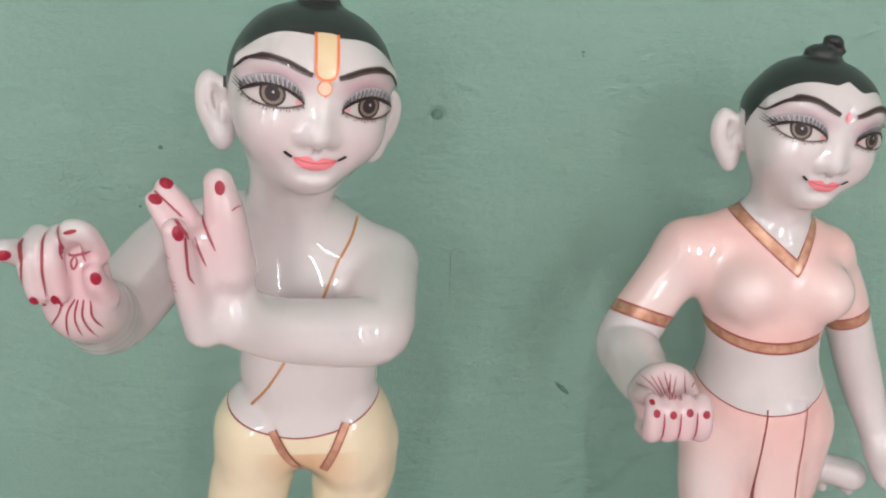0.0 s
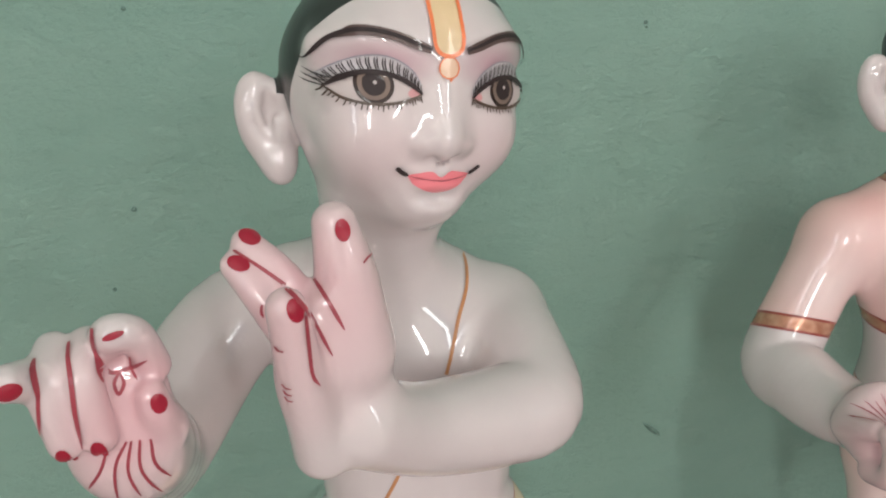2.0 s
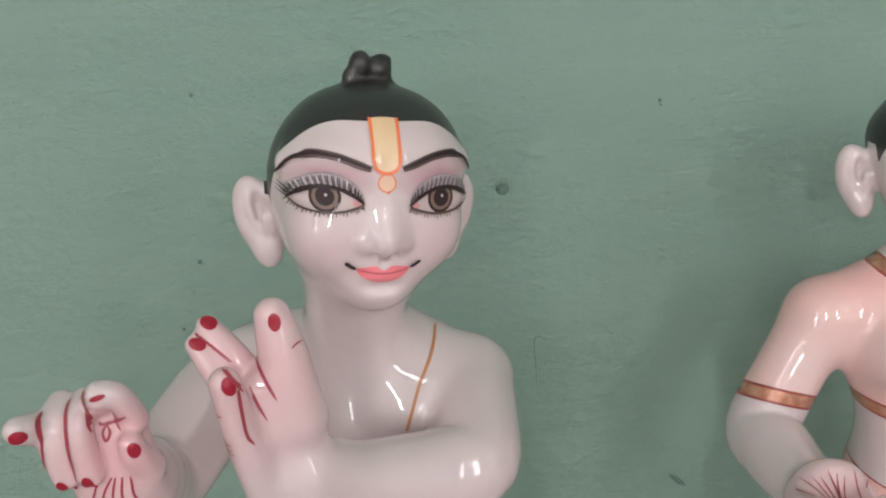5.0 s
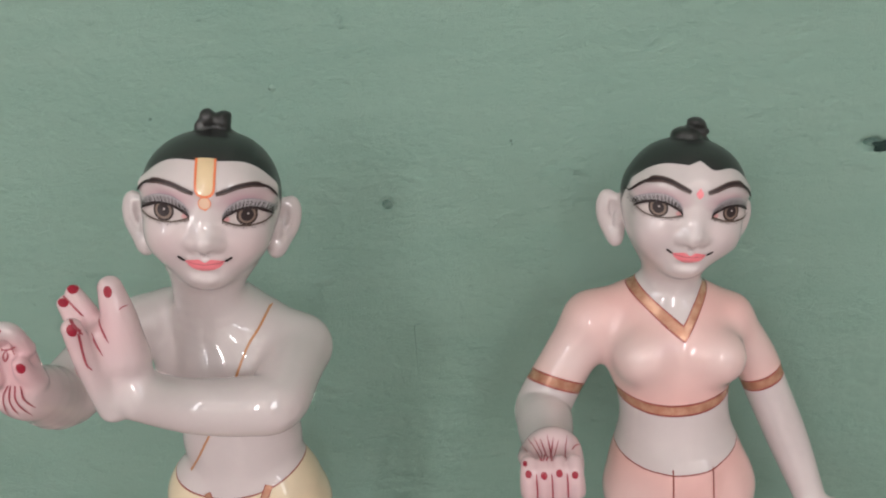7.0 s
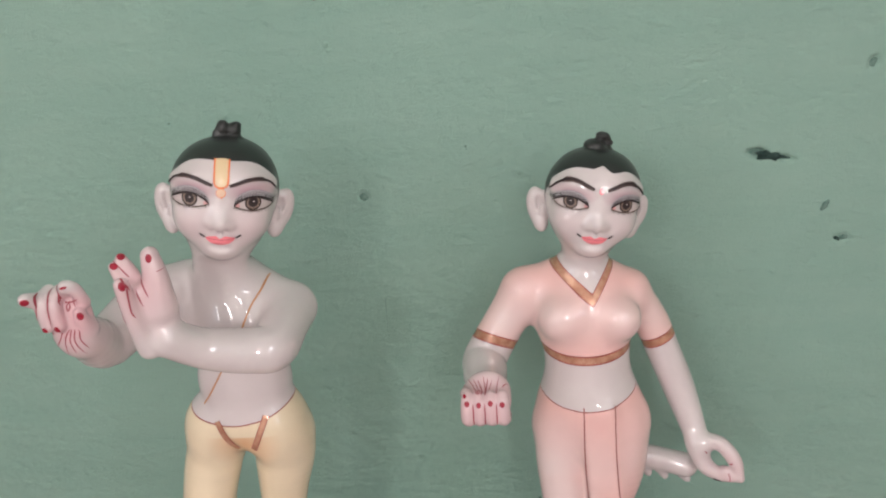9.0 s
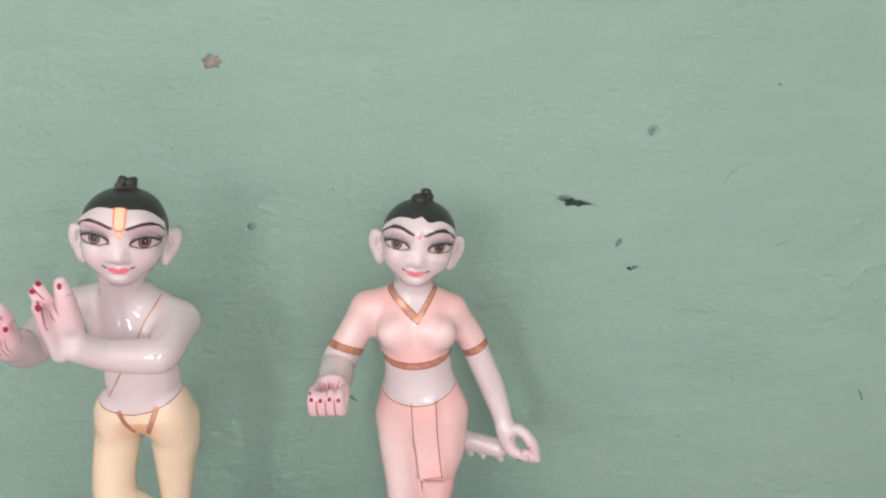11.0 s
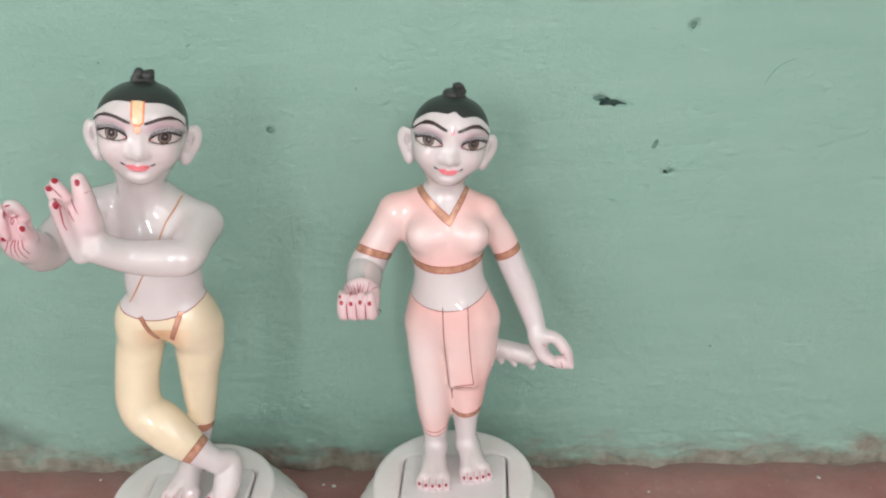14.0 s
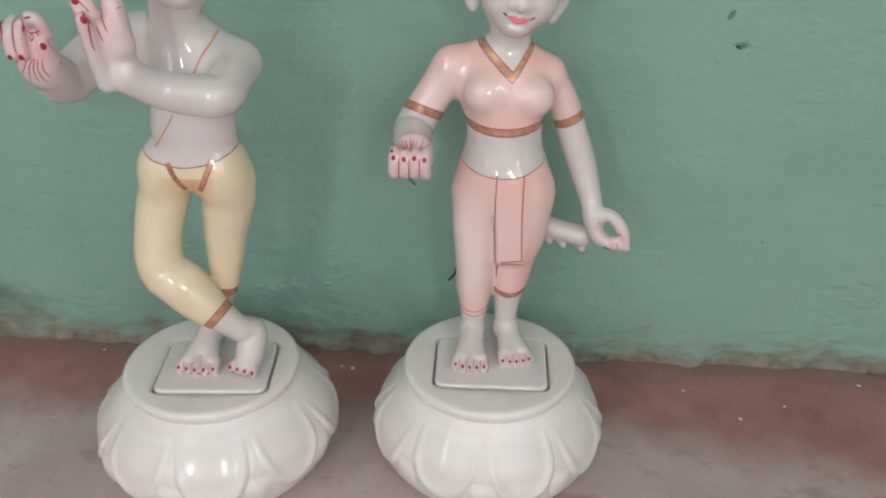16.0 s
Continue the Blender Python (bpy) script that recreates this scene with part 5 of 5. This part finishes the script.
def petal_mesh(width, q0, q1, high, edge):
    """A raised petal with a rolled rim, round tip down, on the pedestal's side facing -y."""
    bm = bmesh.new()
    nu, nq = 30, 26
    rows = []
    for j in range(nq + 1):
        f = j / nq
        q = q0 + (q1 - q0) * f
        r, z = profile_at(q)
        g = f ** 1.15
        half = width * math.sqrt(max(0.0, 1 - g * f))
        row = []
        for i in range(nu + 1):
            u = i / nu * 2 - 1
            side = math.sqrt(u * u * (1 - g * f) + g * f)
            lift = high * min(1.0, f * 4) * (1 - side ** 2) + edge * min(1.0, f / 0.45) * math.exp(-((side - 0.87) / 0.095) ** 2)
            if j == 0:
                lift = -0.0002
            a = -math.pi / 2 + u * half
            rr = r + lift
            row.append(bm.verts.new((rr * math.cos(a), rr * math.sin(a), z - 0.1 * lift)))
        rows.append(row)
    for a, b in zip(rows, rows[1:]):
        for i in range(nu):
            bm.faces.new((a[i], a[i + 1], b[i + 1], b[i]))
    bmesh.ops.remove_doubles(bm, verts=bm.verts, dist=0.00005)
    bmesh.ops.recalc_face_normals(bm, faces=bm.faces)
    return bm


def lotus_pedestal(x, y, turn, slab, slab_turn, slab_off, girth=1.0):
    root = new("lotus_pedestal")
    root.matrix_world = pose(x, y, 0, 0, 0, turn)
    bm = bmesh.new()
    side = [tuple(p) for p in smooth_curve(PROFILE[1:], 8)]
    rings = lathe(bm, [(r * (1 + (girth - 1) * max(0, min(1, (0.116 - z) / 0.010))), z) for r, z in side])
    bm.faces.new(rings[-1])
    bmesh.ops.recalc_face_normals(bm, faces=bm.faces)
    part("body", bm, M_PED, root)
    # top: ring with a sunk rectangular seat for the statue's slab
    bm = bmesh.new()
    n = 120
    hx, hy, rc = slab[0] / 2 + 0.0022, slab[1] / 2 + 0.0022, 0.012
    st = radians(slab_turn - turn)

    def seat(a):
        """Edge of the rounded rectangular seat in direction a."""
        c, s = abs(math.cos(a)), abs(math.sin(a))
        d = min(hx / max(c, 1e-6), hy / max(s, 1e-6))
        px, py = d * c, d * s
        if px > hx - rc and py > hy - rc:
            ox, oy = hx - rc, hy - rc
            bq = c * ox + s * oy
            d = bq + math.sqrt(max(0, bq * bq - (ox * ox + oy * oy - rc * rc)))
        return d

    off = Vector((*slab_off, 0))
    off.rotate(Euler((0, 0, -radians(turn))))
    loops = []
    spec = [("seat", 0.112), ("seat", 0.1275), ("seat+", 0.1295), (0.30, 0.1300), (0.9, 0.1300), (0.0925, 0.1298), (0.0957, 0.1284), (0.0971, 0.1258), (0.0968, 0.1222), (0.0955, 0.1188), (0.0938, 0.1158), (0.0905, 0.1138)]
    for r, z in spec:
        row = []
        for i in range(n):
            a = 2 * math.pi * i / n
            d = seat(a)
            inner = Vector((math.cos(a + st) * d, math.sin(a + st) * d, 0)) + off
            ang = math.atan2(inner.y, inner.x)
            outer = Vector((math.cos(ang), math.sin(ang), 0))
            if r == "seat":
                p = inner
            elif r == "seat+":
                p = inner + outer * 0.0012
            elif r == 0.30 or r == 0.9:
                p = inner.lerp(outer * 0.0925, r)
            else:
                p = outer * r
            row.append(bm.verts.new((p.x, p.y, z)))
        loops.append(row)
    for a, b in zip(loops, loops[1:]):
        for i in range(n):
            bm.faces.new((a[i], a[(i + 1) % n], b[(i + 1) % n], b[i]))
    bm.faces.new(loops[0])
    bmesh.ops.recalc_face_normals(bm, faces=bm.faces)
    part("top_rim", bm, M_PED, root)
    big = small = None
    for i in range(9):
        if big is None:
            big = part("petal", petal_mesh(radians(18.8), 0.15, 0.690, 0.0001, 0.0034), M_PED, root)
            small = part("sepal", petal_mesh(radians(6.8), 0.46, 0.740, 0.0036, 0.0003), M_PED, root)
            p, q = big, small
        else:
            p, q = new("petal", big.data), new("sepal", small.data)
            p.parent = q.parent = root
        p.scale = q.scale = (girth, girth, 1)
        p.rotation_euler.z = radians(40 * i)
        q.rotation_euler.z = radians(40 * i + 20)
    return tagged(root, "round white marble lotus pedestal with carved drooping petals on the floor", "pedestal", "pair of lotus pedestals")


PED_A, PED_B = (-0.095, -0.213), (0.217, -0.190)
lotus_pedestal(*PED_A, 13, (0.121, 0.093), 3.5, (BASE_A[0] - PED_A[0], BASE_A[1] - PED_A[1]), 1.03)
lotus_pedestal(*PED_B, 18, (0.124, 0.091), 0, (BASE_B[0] - PED_B[0], BASE_B[1] - PED_B[1]))


# ---------------------------------------------------------------- marks on the wall and floor
def splotch(name, x, z, rx, rz, mat, parent, turn=0.0, seed=0, rough=0.25, depth=0.0012, y=None, n=18):
    """A small flake or hole with an uneven outline and a raised edge."""
    rng = random.Random(seed)
    bm = bmesh.new()
    c, s = math.cos(radians(turn)), math.sin(radians(turn))
    rim, base = [], []
    for i in range(n):
        a = 2 * math.pi * i / n
        k = 1 + rough * rng.uniform(-1, 1)
        u, v = rx * k * math.cos(a), rz * k * math.sin(a)
        px, pz = u * c - v * s, u * s + v * c
        rim.append(bm.verts.new((px * 0.9, -depth, pz * 0.9)))
        base.append(bm.verts.new((px, depth * 2, pz)))
    mid = bm.verts.new((0, -depth * 1.2, 0))
    for i in range(n):
        j = (i + 1) % n
        bm.faces.new((mid, rim[j], rim[i]))
        bm.faces.new((rim[i], rim[j], base[j], base[i]))
    bmesh.ops.recalc_face_normals(bm, faces=bm.faces)
    ob = part(name, bm, mat, parent)
    return ob


def chips(rows, name, mat, rough, depth=0.0012):
    for i, (x, z, rx, rz, turn) in enumerate(rows):
        ob = splotch(name, x, z, rx, rz, mat, wall_north, turn, 50 + i, rough, depth)
        hit = wall_surface(x, z)
        ob.location = (x, hit - 0.0002, z)


def wall_surface(x, z):
    """Depth of the wall's face at a point."""
    ok, place, _, _ = wall_north.ray_cast((x, -0.2, z), (0, 1, 0))
    return place.y if ok else 0.0


# x, z, half width, half height, turn
chips([(-0.021, 0.727, 0.0135, 0.0090, 5)], "bare_patch", M_PLASTER, 0.22)
chips([(0.0, 0.513, 0.0070, 0.0068, 0), (0.511, 0.619, 0.0040, 0.0075, -35), (0.473, 0.478, 0.0030, 0.0070, -30), (0.403, 0.5345, 0.0075, 0.0050, 0), (0.112, 0.262, 0.0018, 0.0090, 45), (0.4965, 0.4420, 0.0056, 0.0028, 15)], "worn_pit", M_PIT, 0.2)
chips([(0.849, 0.625, 0.0050, 0.0020, 15), (0.862, 0.630, 0.0020, 0.0042, 0), (0.888, 0.448, 0.0022, 0.0060, 0), (0.797, 0.252, 0.0015, 0.0100, 22)], "worn_pit", M_PIT, 0.3)
chips([(0.4165, 0.5325, 0.0135, 0.0056, -6), (0.430, 0.5305, 0.0120, 0.0022, -10), (0.4875, 0.4405, 0.0040, 0.0020, -30),
       (0.167, 0.126, 0.0016, 0.0120, -35), (0.171, 0.131, 0.0014, 0.0070, 20)], "pit", M_DARK, 0.3)
chips([(0.559, 0.193, 0.0016, 0.0016, 0), (0.659, 0.671, 0.0022, 0.0016, 0), (-0.199, 0.605, 0.0014, 0.0014, 0), (0.1125, 0.5615, 0.0012, 0.0012, 0), (0.1130, 0.5585, 0.0007, 0.0007, 0), (-0.218, 0.489, 0.0016, 0.0016, 0),
       (-0.005, 0.131, 0.0013, 0.0013, 0), (-0.240, 0.440, 0.0012, 0.0012, 0)], "pinhole", M_PIT, 0.2)
chips([(0.162, 0.739, 0.0013, 0.0036, -20), (-0.019, 0.668, 0.0030, 0.0022, 30), (0.247, 0.672, 0.0030, 0.0022, 30), (-0.021, 0.674, 0.0030, 0.0034, 0), (-0.086, 0.623, 0.0030, 0.0032, 0), (0.059, 0.638, 0.0012, 0.0012, 0),
       (0.761, 0.408, 0.0026, 0.0026, 30), (-0.306, 0.109, 0.0030, 0.0020, 0), (-0.426, 0.076, 0.0026, 0.0016, 0), (0.889, 0.436, 0.0032, 0.0014, 10)], "lime_fleck", M_WALL, 0.35, 0.0006)


def scratch(points, width, mat, proud=0.0006):
    """A thin line scored along the wall."""
    bm = bmesh.new()
    c = smooth_curve(points, 8)
    rows = []
    for i, (x, z) in enumerate(c):
        d = c[min(i + 1, len(c) - 1)] - c[max(i - 1, 0)]
        d = d / (np.linalg.norm(d) + 1e-9)
        w = width * (0.3 + 0.7 * math.sin(math.pi * (i + 0.5) / len(c)))
        y = wall_surface(x, z) - proud
        rows.append([bm.verts.new((x - d[1] * w * k, y + (proud + 0.0004) * abs(k), z + d[0] * w * k)) for k in (-1, 0, 1)])
    for a, b in zip(rows, rows[1:]):
        for k in (0, 1):
            bm.faces.new((a[k], a[k + 1], b[k + 1], b[k]))
    bmesh.ops.recalc_face_normals(bm, faces=bm.faces)
    part("scratch", bm, mat, wall_north)


scratch([(0.597, 0.546), (0.606, 0.561), (0.620, 0.572), (0.634, 0.577)], 0.0006, M_PIT)
scratch([(0.018, 0.399), (0.012, 0.397), (0.011, 0.380), (0.010, 0.353)], 0.00035, M_PIT)
scratch([(0.880, 0.530), (0.884, 0.512), (0.886, 0.490)], 0.0012, M_PIT)
scratch([(0.765, 0.405), (0.772, 0.420), (0.784, 0.434), (0.805, 0.437), (0.832, 0.440)], 0.0018, M_WALL, 0.0026)
scratch([(0.675, 0.670), (0.700, 0.669), (0.735, 0.671)], 0.0012, M_WALL)


def floor_fleck(x, y, r, seed):
    rng = random.Random(seed)
    bm = bmesh.new()
    bmesh.ops.create_icosphere(bm, subdivisions=1, radius=r)
    for v in bm.verts:
        v.co *= rng.uniform(0.7, 1.2)
        v.co.z *= 0.4
    ob = part("lime_crumb", bm, M_FLECK)
    ob.location = (x, y, 0.0018)
    tagged(ob, "tiny pale lime crumb lying on the cement floor", "crumb", "lime crumbs")


for i, (x, y) in enumerate(((0.475, -0.066), (0.537, -0.118), (0.711, -0.039), (-0.315, -0.03), (0.02, -0.045), (0.035, -0.048), (-0.20, -0.04), (0.60, -0.09))):
    floor_fleck(x, y, 0.0022 + 0.0006 * (i % 3), i)
